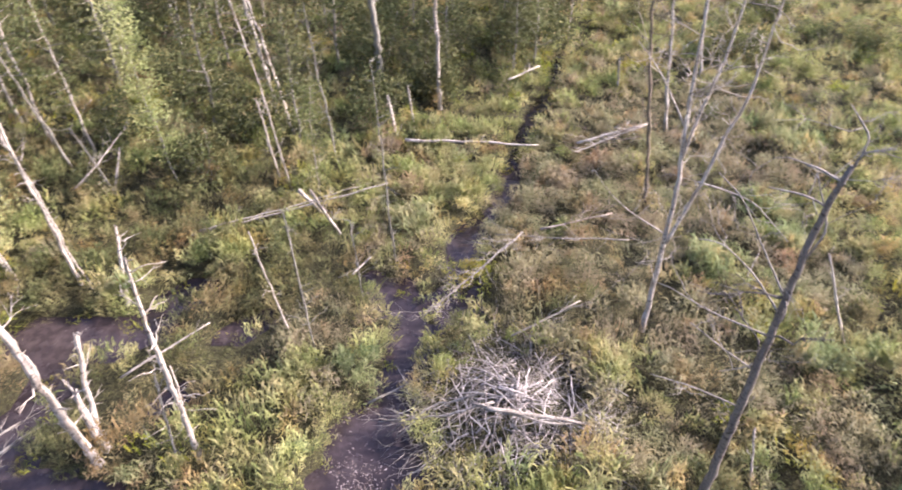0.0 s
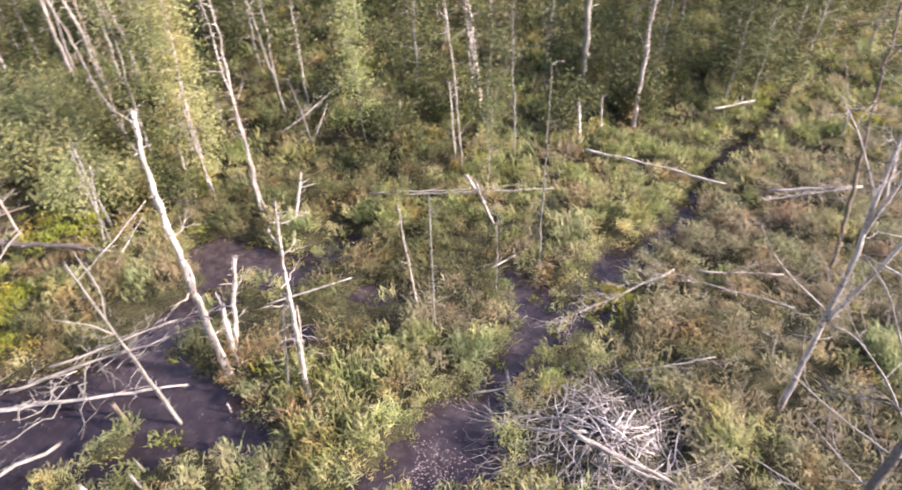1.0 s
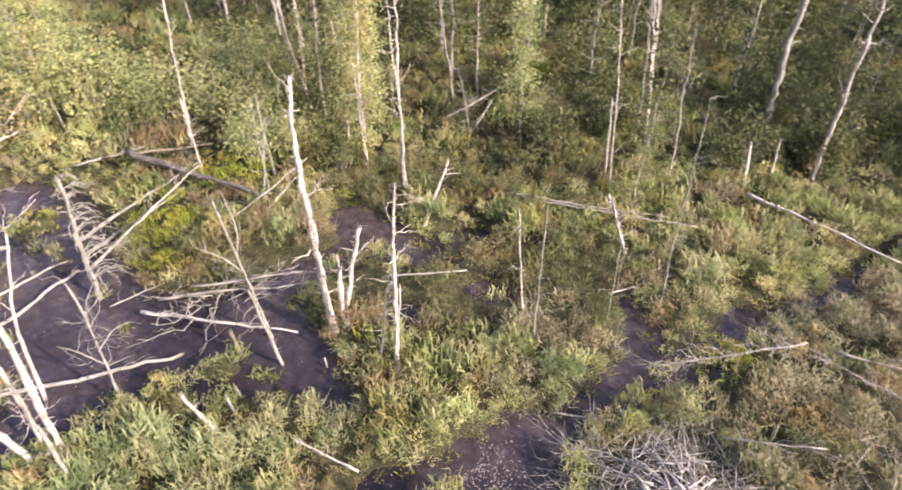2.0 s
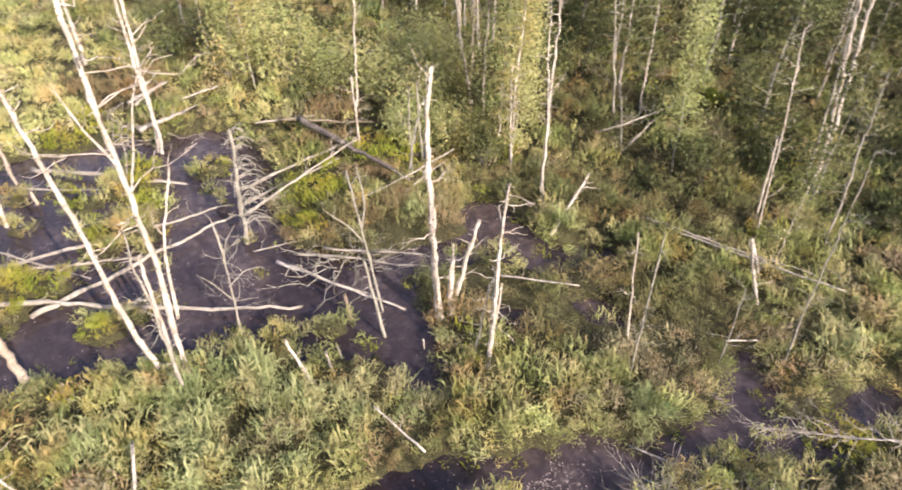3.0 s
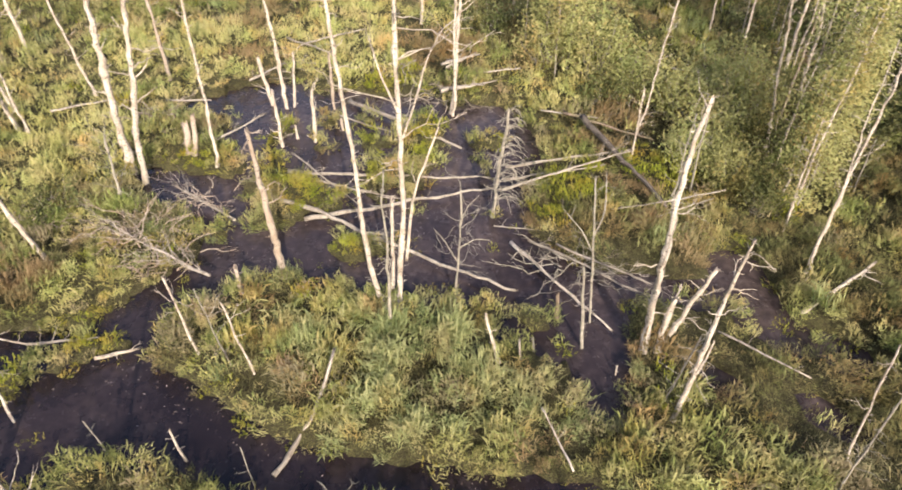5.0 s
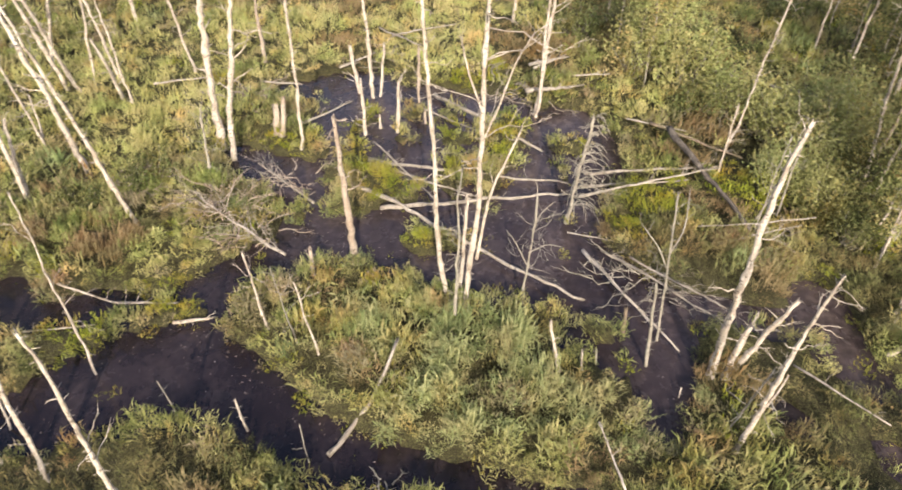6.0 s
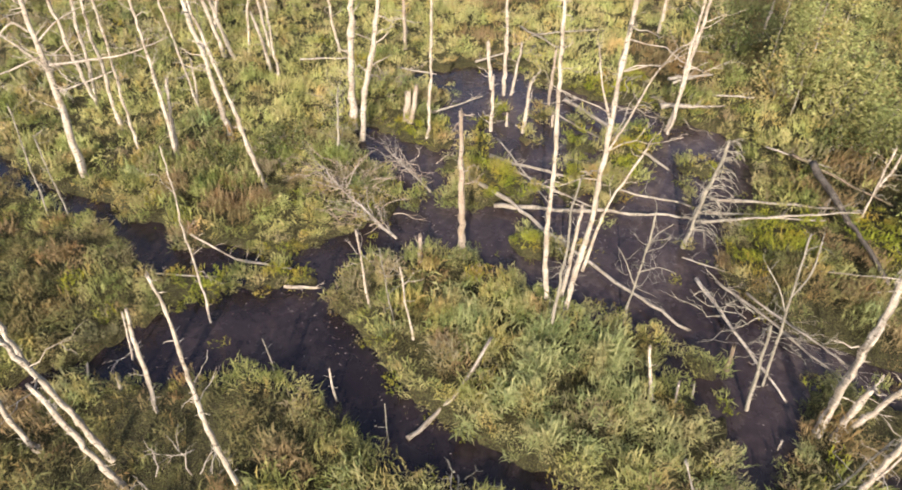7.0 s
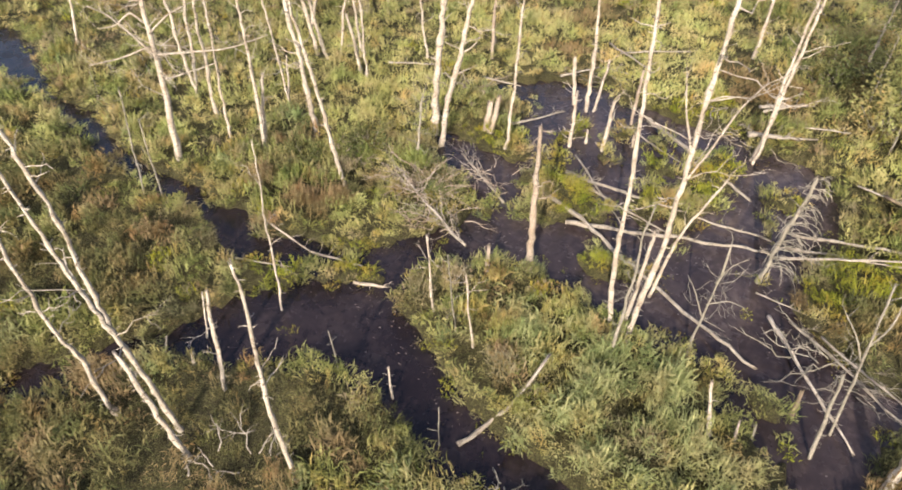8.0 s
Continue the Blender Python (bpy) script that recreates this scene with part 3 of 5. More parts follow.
MYRTLE_EAST = [(-5.6, 8.9, 1.5), (-4.0, 10.6, 1.6), (-5.6, 10.4, 1.3), (-3.6, 12.2, 1.6), (-6.5, 9.9, 1.2), (-5.1, 9.6, 1.2), (-5.3, 7.9, 0.8), (-5.1, 11.5, 1.0), (-0.8, -7.0, 2.6), (-1.9, -4.6, 2.4), (-0.4, -9.0, 2.6), (-4.3, -12.4, 3.0), (-3.6, -10.2, 1.6), (-5.8, -15.7, 2.6), (-5.0, 9.2, 1.6), (-3.4, 11.0, 1.8), (2.6, 10.6, 1.2), (-2.5, 3.2, 1.2), (4.6, 6.2, 1.0)]
MYRTLE_SPOTS = MYRTLE_WEST + MYRTLE_EAST
# pale grass; the western patches also stand in for stronger light there
STRAW_SPOTS = [(-9.2, -6.6, 1.0), (-15.5, 11.5, 2.0), (-13.0, 10.8, 1.3), (-13.5, -9.5, 1.8), (-11.5, -7.4, 1.0), (-12.2, -14.0, 2.4), (-18.6, 7.0, 2.0), (-16.0, -9.5, 3.5), (-18.5, -13.0, 4.0), (-14.5, -13.5, 2.5), (-23, -2, 6), (-22, -7, 5), (-26, 0, 4), (-19.5, -6.5, 3)]
SPARSE_SPOTS = [(-6.2, 7.8, 1.6), (-5.2, 9.3, 1.7), (-7.6, 8.4, 1.2), (-4.4, 7.6, 1.0), (-9.6, 7.2, 1.2), (-1.5, -5.5, 3.2), (-6.3, 4.6, 0.6)]
n_try = 122000
px, py = rng.uniform(-33, 21, n_try), rng.uniform(-32, 35, n_try)
dist = np.hypot(px - 2.2, py - 1.0)
turn = np.degrees(np.arctan2(-(px - 2.2), py - 1.0))
seen = (turn > -58) & (turn < 178) & (dist < 38)
dense = np.interp(dist, [0, 15, 25, 38], [1.0, 1.0, 0.66, 0.4])
dense = dense * (1 - 0.6 * np.minimum(1.0, 2.0 * zone(px, py, SPARSE_SPOTS)))
hx, hy, hr, hd = nearest_hummock(px, py)
rim = np.abs(shore(px, py) - 0.15) < 0.25
keep = (rng.random(n_try) < dense * np.where(rim, 0.9, 0.15 + 1.0 * hd)) & (seen | (rng.random(n_try) < 0.24) & (dist < 20))
px, py, dist, hx, hy, hr, hd = [v[keep] for v in (px, py, dist, hx, hy, hr, hd)]
sh = shore(px, py)
shallow = (sh > -1.2) & (wave(px, py, 2.0, 71) + 0.6 * wave(px, py, 5.0, 72) > np.where(px < -8.0, 0.16, np.where(py > 7.0, 0.3, 0.6)) + 0.7 * np.clip(-sh, 0, 1)) & (rng.random(len(px)) < 0.6)
land = ((sh > -0.05) | shallow) & (np.hypot(px - LODGE[0], py - LODGE[1]) > 1.3 + 0.35 * rng.random(len(px)))
px, py, sh, dist, hx, hy, hr, hd = [v[land] for v in (px, py, sh, dist, hx, hy, hr, hd)]
pz = np.maximum(ground_height(px, py, sh), -0.05) - 0.02
tallness = np.clip(0.62 + 0.75 * hr + 0.22 * wave(px, py, 0.8, 22), 0.45, 1.6)
size = (0.42 + 0.78 * hd) * tallness + rng.normal(size=len(px)) * 0.08
size = np.clip(size, 0.3, 1.35) * np.interp(dist, [0, 15, 36], [1.0, 1.0, 1.25]) * np.where(sh < -0.05, 0.6, 1.0)
pz = pz + 0.36 * hd * tallness * (sh > 0.05)
size = np.where((sh < 0.3) & (sh > -0.05), np.clip(size, 0.62, 0.95), size)
bank = np.clip(1 - sh / 0.32, 0, 1) * (sh > -0.1)
slope = np.stack([shore(px + 0.1, py) - shore(px - 0.1, py), shore(px, py + 0.1) - shore(px, py - 0.1)], -1) / 0.2
bend = 0.22 * np.stack([wave(px, py, 1.3, 61), wave(px, py, 1.3, 62)], -1) - np.clip(slope, -1, 1) * (bank * 0.45)[:, None]
bend += 1.1 * np.stack([px - hx, py - hy], -1) * np.clip(sh * 2.5, 0, 1)[:, None]
score = {
    "rust": zone(hx, hy, RUST_SPOTS) * 2.2 + 0.25 * wave(hx, hy, 2.6, 31) - 0.1,
    "lime": zone(hx, hy, LIME_SPOTS) * 2.2 + 0.25 * wave(hx, hy, 2.1, 32) - 0.05 + 1.5 * (sh < -0.02),
    "heath": zone(hx, hy, BROWN_SPOTS) * 2.0 + 0.35 * wave(hx, hy, 1.9, 33) + 0.1,
    "reed": zone(hx, hy, REED_SPOTS) * 1.7 + 0.25 * wave(hx, hy, 2.4, 34),
    "straw": zone(hx, hy, STRAW_SPOTS) * 2.0 + 0.2 * wave(hx, hy, 1.4, 35) + np.where((bank > 0.2) & (wave(px, py, 2.2, 38) > 0.25), 0.9, 0.0),
    "myrtle": zone(hx, hy, MYRTLE_SPOTS) * 2.0 + 0.3 * wave(hx, hy, 1.8, 37),
    "sedge": 0.42 + 0.4 * wave(hx, hy, 1.5, 36),
}
names = list(score)
own = np.stack([np.sin(hr * 997.0 * (k + 1.7)) for k in range(len(names))])
choice = np.argmax(np.stack([score[k] for k in names]) + own * 0.3 + rng.normal(size=own.shape) * 0.06, 0)
def kinds_of(near, n_blade, length, width, n_leaf, dome, high, leaf, lots=5):
    """Tuft templates: finer and richer near the open water, plainer far off."""
    f, w = (1.75, 1.35) if near else (1.0, 2.3)
    out = []
    if n_blade:
        out.append([blades(int(n_blade * f), length, 0.8, width * w, 0.24, near) for _ in range(lots)])
    if n_leaf:
        out.append([leaves(int(n_leaf * (0.85 if near else 0.45)), dome, high, leaf * (1.1 if near else 1.5)) for _ in range(lots)])
    return out


SPECIES = {
    "rust": ("rusty_fern_patch", (20, 0.28, 0.021, 46, 0.22, 0.24, 0.030), RUST, "rusty brown dead fern and grass patches"),
    "lime": ("bright_moss_patch", (16, 0.18, 0.021, 56, 0.22, 0.16, 0.028), LIME, "bright yellow-green moss and herb patches at the water"),
    "heath": ("low_heath_shrubs", (14, 0.24, 0.021, 84, 0.24, 0.3, 0.030), HEATH, "low brownish green heath shrubs with small leaves"),
    "reed": ("reed_sedge", (22, 0.36, 0.021, 84, 0.25, 0.3, 0.034), REED, "lush pale green sedge and herbs bending over the bank"),
    "straw": ("pale_meadow_grass", (18, 0.26, 0.016, 58, 0.24, 0.24, 0.029), STRAW, "pale sunlit yellow-green meadow grass"),
    "myrtle": ("bog_myrtle_scrub", (14, 0.28, 0.021, 86, 0.25, 0.34, 0.031), MYRTLE, "dark green and brown bog myrtle scrub"),
    "sedge": ("marsh_sedge", (18, 0.30, 0.020, 80, 0.25, 0.28, 0.031), SEDGE, "olive green tussocks of marsh sedge and low herbs"),
}
for k, key in enumerate(names):
    name, shape, mat, label = SPECIES[key]
    for near in (True, False):
        rows = np.where((choice == k) & ((dist < 16.5) == near))[0]
        sets = kinds_of(near, *shape)
        lot = (rng.random(len(rows)) < 0.45).astype(int)
        for g, tmpl in enumerate(sets):
            use = rows[lot == g]
            if len(use):
                scatter(name, tmpl, np.stack([px[use], py[use]], -1), pz[use], size[use], bend[use], mat, label)

# leaf litter and scum on the water
lx, ly = rng.uniform(-20, 4, 24000), rng.uniform(-12, 16, 24000)
ls = shore(lx, ly)
ok = (ls < -0.05) & (wave(lx, ly, 1.6, 51) + rng.normal(size=24000) * 0.5 > 0.75)
scum_x, scum_y = rng.normal(-1.95, 0.45, 620), rng.normal(6.35, 0.42, 620)
drift = (shore(scum_x, scum_y) < -0.03) & (wave(scum_x, scum_y, 4.0, 52) > -0.1)
lx, ly = np.concatenate([lx[ok], scum_x[drift]]), np.concatenate([ly[ok], scum_y[drift]])
la, lr = rng.uniform(0, 6.3, len(lx)), rng.uniform(0.007, 0.02, len(lx))
cx, cy = np.cos(la) * lr, np.sin(la) * lr
corner = [np.stack([lx + a * cx - b * cy * 0.6, ly + a * cy + b * cx * 0.6, np.full(len(lx), 0.006)], -1) for a, b in ((-1, -1), (1, -1), (1, 1), (-1, 1))]
o = np.arange(len(lx))[:, None] * 4
tagged(new("floating_litter", np_mesh("floating_litter", np.stack(corner, 1), o + np.arange(4), (), LITTER, False)), "scattered dead leaves floating on the dark water", "leaf litter", kind="stuff")

# ---------------------------------------------------------------- dead stems, stumps and logs
WOOD = {"white": "bleached white birch", "pink": "bare buff-coloured", "grey": "thin grey weathered", "dark": "dark wet", "brown": "rotten brown", "pale": "silver-grey weathered"}


def twig(geo, start, way, length, radius, forks=2, droop=0.0):
    """A tapering branch with a few side twigs."""
    start, way = np.asarray(start, float), np.asarray(way, float)
    way = way / np.linalg.norm(way)
    end = start + way * length + np.array([0, 0, -droop * length])
    path = crooked(start, end, 6, 0.16)
    geo.tube(path, np.linspace(radius, radius * 0.3, 6), 4)
    for _ in range(forks):
        k = rng.integers(2, 5)
        w2 = way + rng.normal(size=3) * 0.55
        twig(geo, path[k], w2, length * rng.uniform(0.25, 0.5), radius * 0.5, 0, droop)


def stem(x, y, rise, radius, wood, branches=None, reach=0.5, base=None, bends=None, limbs=()):
    """A standing dead trunk with a broken top and the stubs of its branches."""
    rise, radius = np.asarray(rise, float), radius * 0.86
    high = float(rise[2])
    ground = float(ground_height(np.array([x]), np.array([y]))[0]) if base is None else base
    wet = float(shore(np.array([x]), np.array([y]))[0]) < 0.05
    where = "in dark pond water" if wet else "in the marsh sedge"
    size_word = "tall " if high > 3.4 else "short " if high < 1.4 else ""
    leaning = "leaning " if math.hypot(rise[0], rise[1]) > 0.12 * high else ""
    if high < 1.4:
        kind, cat = "broken_stump", "stump"
    elif radius < 0.03:
        kind, cat = "dead_sapling", "dead sapling"
    else:
        kind, cat = ("dead_birch", "dead tree") if wood == "white" else ("dead_tree", "dead tree")
    ob = thing(kind, (x, y, 0), f"{size_word}{leaning}{WOOD[wood]} {cat} standing {where}", cat, "dead stems of the marsh")
    low = min(ground, 0.0) - 0.12
    count = max(6, int(high / 0.2))
    path = crooked((0, 0, low), rise, count, 0.013)
    s = np.linspace(0, 1, count)
    taper = 1.12 - 0.42 * s if high < 4.2 else 1.15 - 0.75 * s
    if bends:
        path = smooth_path([(0, 0, low), *bends, rise], count)
    path[1:] += rng.normal(size=(count - 1, 3)) * radius * 0.17
    radii = radius * taper * (1 + 0.35 * np.exp(-s * high / 0.18)) * (1 + 0.09 * rng.normal(size=count))
    geo = Geo()
    geo.tube(path, radii, 10 if radius > 0.035 else 6, jag=radius * 2.2, rough=0.16)
    for _ in range(int(high * (7 if radius > 0.03 else 4))):
        k = rng.integers(1, count)
        a = rng.uniform(0, 2 * math.pi)
        out = np.array([math.cos(a), math.sin(a), rng.uniform(-0.2, 0.7)])
        spur = path[k] + (path[k - 1] - path[k]) * rng.random()
        geo.tube(np.stack([spur, spur + out * (radii[k] + rng.uniform(0.02, 0.12))]), [max(0.006, radius * 0.2), 0.004], 4)
    part("trunk", geo, BARK[wood], ob)
    for thick, *points in limbs:
        g = Geo()
        line = smooth_path(points, 4 * len(points))
        line += rng.normal(size=line.shape) * thick * 0.15
        g.tube(line, np.linspace(thick, thick * 0.4, len(line)), 7, jag=thick, rough=0.05)
        limb = part("limb", g, BARK[wood], ob)
        for _ in range(6):
            g = Geo()
            twig(g, line[rng.integers(3, len(line))], rng.normal(size=3) + [0, 0, 0.3], rng.uniform(0.2, 0.6), max(0.006, thick * 0.25), 1)
            part("twig", g, BARK[wood], limb)
    if branches is None:
        branches = 1 if high < 1.7 else int(np.clip(high * 3.4, 0, 22)) if radius > 0.03 else int(high * 2.6)
    if high < 1.7:
        reach = 0.25
    for _ in range(branches):
        k = rng.integers(max(1, count // 3), count)
        a = rng.uniform(0, 2 * math.pi)
        way = np.array([math.cos(a), math.sin(a), rng.uniform(-0.15, 1.0)])
        g = Geo()
        twig(g, path[k] - way * radii[k] * 0.3, way, reach * rng.uniform(0.2, 1.3), max(0.009, radius * 0.26), rng.integers(0, 4))
        part("branch", g, BARK[wood], ob)
    return ob


def log(a, b, radius, wood, branches=4, sag=0.0, reach=0.45):
    """A fallen trunk between two points, with branch stubs."""
    a, b, radius = np.asarray(a, float), np.asarray(b, float), radius * 0.8
    mid = (a + b) / 2
    size = np.linalg.norm(b - a)
    wet = float(shore(mid[:1], mid[1:2])[0]) < 0.0
    kind = "fallen_log" if radius > 0.035 else "fallen_branch"
    where = "lying across dark pond water" if wet else "lying in the marsh plants"
    word = "long " if size > 4 else ""
    ob = thing(kind, (mid[0], mid[1], 0), f"{word}{WOOD[wood]} {kind.replace('_', ' ')} {where}", kind.replace("_", " "), "fallen wood")
    count = max(7, int(size / 0.25))
    path = crooked(a - [mid[0], mid[1], 0], b - [mid[0], mid[1], 0], count, 0.012)
    path += rng.normal(size=path.shape) * radius * 0.2
    path[:, 2] -= sag * np.sin(np.linspace(0, math.pi, count))
    geo = Geo()
    geo.tube(path, radius * np.linspace(1.12, 0.55, count) * (1 + 0.09 * rng.normal(size=count)), 9, jag=radius * 1.5, rough=0.09)
    part("trunk", geo, BARK[wood], ob)
    for _ in range(branches):
        k = rng.integers(1, count - 1)
        along = (b - a) / size
        spray = reach > 0.7
        way = np.cross(along, rng.normal(size=3)) + along * (1.8 if spray else 0.6)
        way[2] = abs(way[2]) * 0.8 + 0.1
        g = Geo()
        twig(g, path[k], way, reach * rng.uniform(0.3, 1.2), max(0.009, radius * 0.3), 3 if spray else 1)
        part("branch", g, BARK[wood], ob)
    return ob


stem(-6.60, 6.79, (-0.05, -0.09, 6.40), 0.097, 'white', 5, bends=[(-0.05, -0.09, 1.73), (-0.06, -0.12, 3.31), (-0.09, -0.18, 4.55), (-0.08, -0.16, 5.42)], limbs=[(0.014, (-0.06, -0.13, 4.02), (0.01, 0.03, 4.04), (0.09, 0.18, 4.38)), (0.013, (-0.05, -0.1, 6.23), (-0.1, -0.21, 6.42), (-0.14, -0.3, 6.53))])
stem(-6.60, 7.09, (0.01, 0.03, 1.76), 0.091, 'white')
stem(-6.85, 7.28, (0.30, 0.48, 2.61), 0.066, 'white')
stem(-4.76, 6.89, (0.10, 0.16, 5.03), 0.061, 'white', bends=[(0.03, 0.05, 1.56), (0.04, 0.07, 3.01), (0.06, 0.09, 4.01)], limbs=[(0.03, (0.01, 0.02, 1.18), (0.08, 0.12, 1.94), (0.1, 0.15, 2.68))])
stem(-9.40, -1.60, (0.04, -0.13, 4.33), 0.111, 'pink', 6)
stem(-8.07, 1.30, (-0.00, 0.31, 12.69), 0.065, 'white', 40, 1.43, bends=[(-0.0, 0.06, 1.58), (-0.01, 0.2, 2.92), (-0.01, 0.22, 4.78), (-0.01, 0.2, 6.34)], limbs=[(0.04, (-0.01, 0.22, 1.76), (0, 0.42, 3.54), (0.01, 0.71, 4.42), (0.03, 0.94, 5.11)), (0.025, (-0.01, 0.22, 4.78), (0, 0.53, 5.67), (0.02, 0.77, 6.6), (0.05, 1.03, 7.04)), (0.025, (-0.01, 0.22, 5.41), (0, -0.07, 6.22), (0.02, -0.24, 6.97))])
stem(-8.32, 0.96, (0.10, -0.80, 11.02), 0.060, 'white', 10, bends=[(0.03, -0.26, 1.12), (0.04, -0.36, 2.51), (0.04, -0.37, 3.75), (0.06, -0.46, 5.23), (0.07, -0.53, 6.41)])
stem(-8.44, 1.16, (-0.00, 0.09, 3.24), 0.052, 'white')
stem(-7.23, 1.12, (-0.00, 0.08, 4.73), 0.042, 'grey')
stem(-8.44, 2.68, (0.00, 0.05, 3.37), 0.033, 'grey', 11, 1.17, limbs=[(0.018, (0, -0.01, 1.36), (-0.01, -0.32, 2.02), (-0.01, -0.54, 2.34)), (0.018, (0, 0, 1.72), (0.04, 0.38, 2.05), (0.09, 0.7, 2.04)), (0.016, (0, 0.03, 2.4), (0.01, 0.17, 2.91), (0.05, 0.43, 3.26))])
stem(-6.83, 5.50, (-0.10, -0.33, 2.46), 0.044, 'grey')
stem(-7.60, 5.84, (-0.16, -0.48, 4.12), 0.033, 'grey', 6, 1.17, bends=[(-0.09, -0.26, 2.15), (-0.13, -0.38, 3.22)], limbs=[(0.022, (-0.09, -0.26, 2.15), (-0.18, -0.55, 2.7), (-0.26, -0.92, 3.14)), (0.022, (-0.11, -0.31, 2.62), (-0.06, -0.18, 3.29), (-0.1, -0.29, 4.25))])
stem(-11.74, 3.87, (0.04, 0.27, 3.42), 0.062, 'grey')
stem(-17.48, 3.02, (0.03, 0.34, 7.83), 0.058, 'white')
stem(-14.47, -4.37, (-0.11, 0.33, 8.02), 0.053, 'white')
stem(-14.37, -6.89, (-0.23, 0.49, 8.31), 0.121, 'white', 12)
stem(-13.82, -6.38, (-0.57, 1.33, 8.15), 0.099, 'white', 16, 1.04, bends=[(-0.08, 0.16, 1.56), (-0.21, 0.46, 2.81), (-0.29, 0.65, 3.99)])
stem(-18.45, -3.22, (0.07, -0.25, 1.77), 0.085, 'white')
stem(-15.69, -2.57, (-0.00, 0.01, 2.00), 0.066, 'white')
stem(-18.20, -2.72, (0.07, -0.27, 6.40), 0.072, 'white', 2)
stem(-18.30, -2.54, (-0.05, 0.27, 1.94), 0.062, 'white')
stem(-15.94, -1.55, (-0.03, 0.12, 1.79), 0.077, 'white')
stem(-16.17, -2.16, (-0.00, 0.03, 0.49), 0.058, 'white')
stem(-15.21, -5.42, (-0.05, 0.13, 0.98), 0.146, 'pink')
stem(-15.22, -5.24, (-0.09, 0.23, 1.37), 0.109, 'pink')
stem(-18.04, -1.04, (-0.00, 0.00, 2.04), 0.061, 'pink')
stem(-16.63, -0.66, (0.00, -0.03, 0.44), 0.058, 'pink')
stem(-17.33, -13.51, (0.62, -0.81, 6.66), 0.083, 'white')
stem(-17.73, -11.78, (0.23, -0.36, 6.37), 0.057, 'white')
stem(-22.28, -13.20, (0.00, -0.00, 3.94), 0.082, 'white')
stem(-10.96, -11.32, (-0.22, 0.25, 2.68), 0.066, 'white')
stem(-13.68, -12.39, (-0.13, 0.14, 1.86), 0.042, 'white')
stem(-18.28, -14.79, (-0.88, 1.20, 5.10), 0.075, 'white')
stem(-7.02, -3.19, (0.07, -0.13, 2.52), 0.033, 'white')
stem(-6.62, -2.39, (0.09, -0.20, 2.56), 0.019, 'grey')
stem(-6.40, -1.85, (0.09, -0.21, 2.39), 0.031, 'white')
stem(-4.51, -4.33, (0.05, -0.07, 1.30), 0.019, 'grey')
stem(-4.38, -2.82, (0.04, -0.05, 1.10), 0.036, 'white')
stem(-3.80, -1.43, (0.00, -0.01, 1.27), 0.017, 'grey')
stem(-6.38, 3.54, (-0.05, -0.40, 1.66), 0.044, 'white')
stem(-6.46, 4.02, (-0.03, -0.10, 0.75), 0.039, 'white')
stem(-6.79, 4.38, (-0.03, -0.09, 0.45), 0.039, 'grey')
stem(-7.80, 5.03, (-0.01, -0.04, 0.77), 0.069, 'brown')
stem(-8.88, -2.60, (-0.01, 0.04, 0.92), 0.066, 'pink')
stem(-6.03, 6.08, (-0.03, -0.05, 0.31), 0.026, 'white')
stem(-14.30, 8.49, (-0.01, -0.04, 2.54), 0.036, 'white')
stem(-11.87, 8.85, (0.22, 0.42, 2.63), 0.034, 'grey')
stem(-14.14, 12.75, (-0.48, -0.81, 6.20), 0.058, 'white')
stem(-1.82, -3.51, (0.08, -0.07, 5.89), 0.055, 'white', 6, 0.59, bends=[(0.11, -0.1, 2.41), (0.09, -0.08, 3.92), (0.05, -0.04, 5.17)])
stem(-2.85, -6.17, (-0.22, 0.17, 3.02), 0.049, 'white', 2)
stem(-3.87, -7.68, (-0.23, 0.18, 1.40), 0.029, 'white')
stem(-1.29, -5.73, (0.33, -0.17, 3.51), 0.064, 'white', 2)
stem(-1.70, -6.29, (0.74, -0.35, 7.42), 0.062, 'white', 7, 1.30, bends=[(0.23, -0.12, 2.63), (0.45, -0.22, 4.28)])
stem(-2.50, -8.36, (0.37, -0.19, 8.35), 0.064, 'white', 5, 1.04)
stem(-1.39, -7.70, (0.42, -0.18, 6.88), 0.056, 'white')
stem(-12.52, -15.50, (0.34, -0.29, 7.05), 0.066, 'white')
stem(-12.73, -15.76, (-0.47, 0.44, 6.68), 0.066, 'white')
stem(-11.71, -13.94, (-0.23, 0.21, 7.28), 0.061, 'white')
stem(-10.72, -12.49, (-0.24, 0.24, 7.89), 0.048, 'white')
stem(-10.74, -11.14, (-0.04, 0.05, 6.53), 0.064, 'white', 18)
stem(-13.60, -12.25, (0.33, -0.37, 6.74), 0.042, 'white')
stem(-10.28, -7.77, (0.73, -0.89, 7.40), 0.066, 'white', 14, bends=[(0.15, -0.2, 1.53), (0.26, -0.34, 2.85), (0.34, -0.43, 3.72)])
stem(-12.30, -10.19, (0.42, -0.51, 7.78), 0.094, 'white', 16, 1.04)
stem(-17.13, -12.97, (0.57, -0.74, 5.26), 0.082, 'white')
stem(-17.45, -12.69, (-0.49, 0.72, 5.03), 0.058, 'white')
stem(-16.74, -11.19, (0.21, -0.31, 2.43), 0.068, 'white')
stem(-16.12, -10.61, (0.05, -0.05, 5.98), 0.043, 'white')
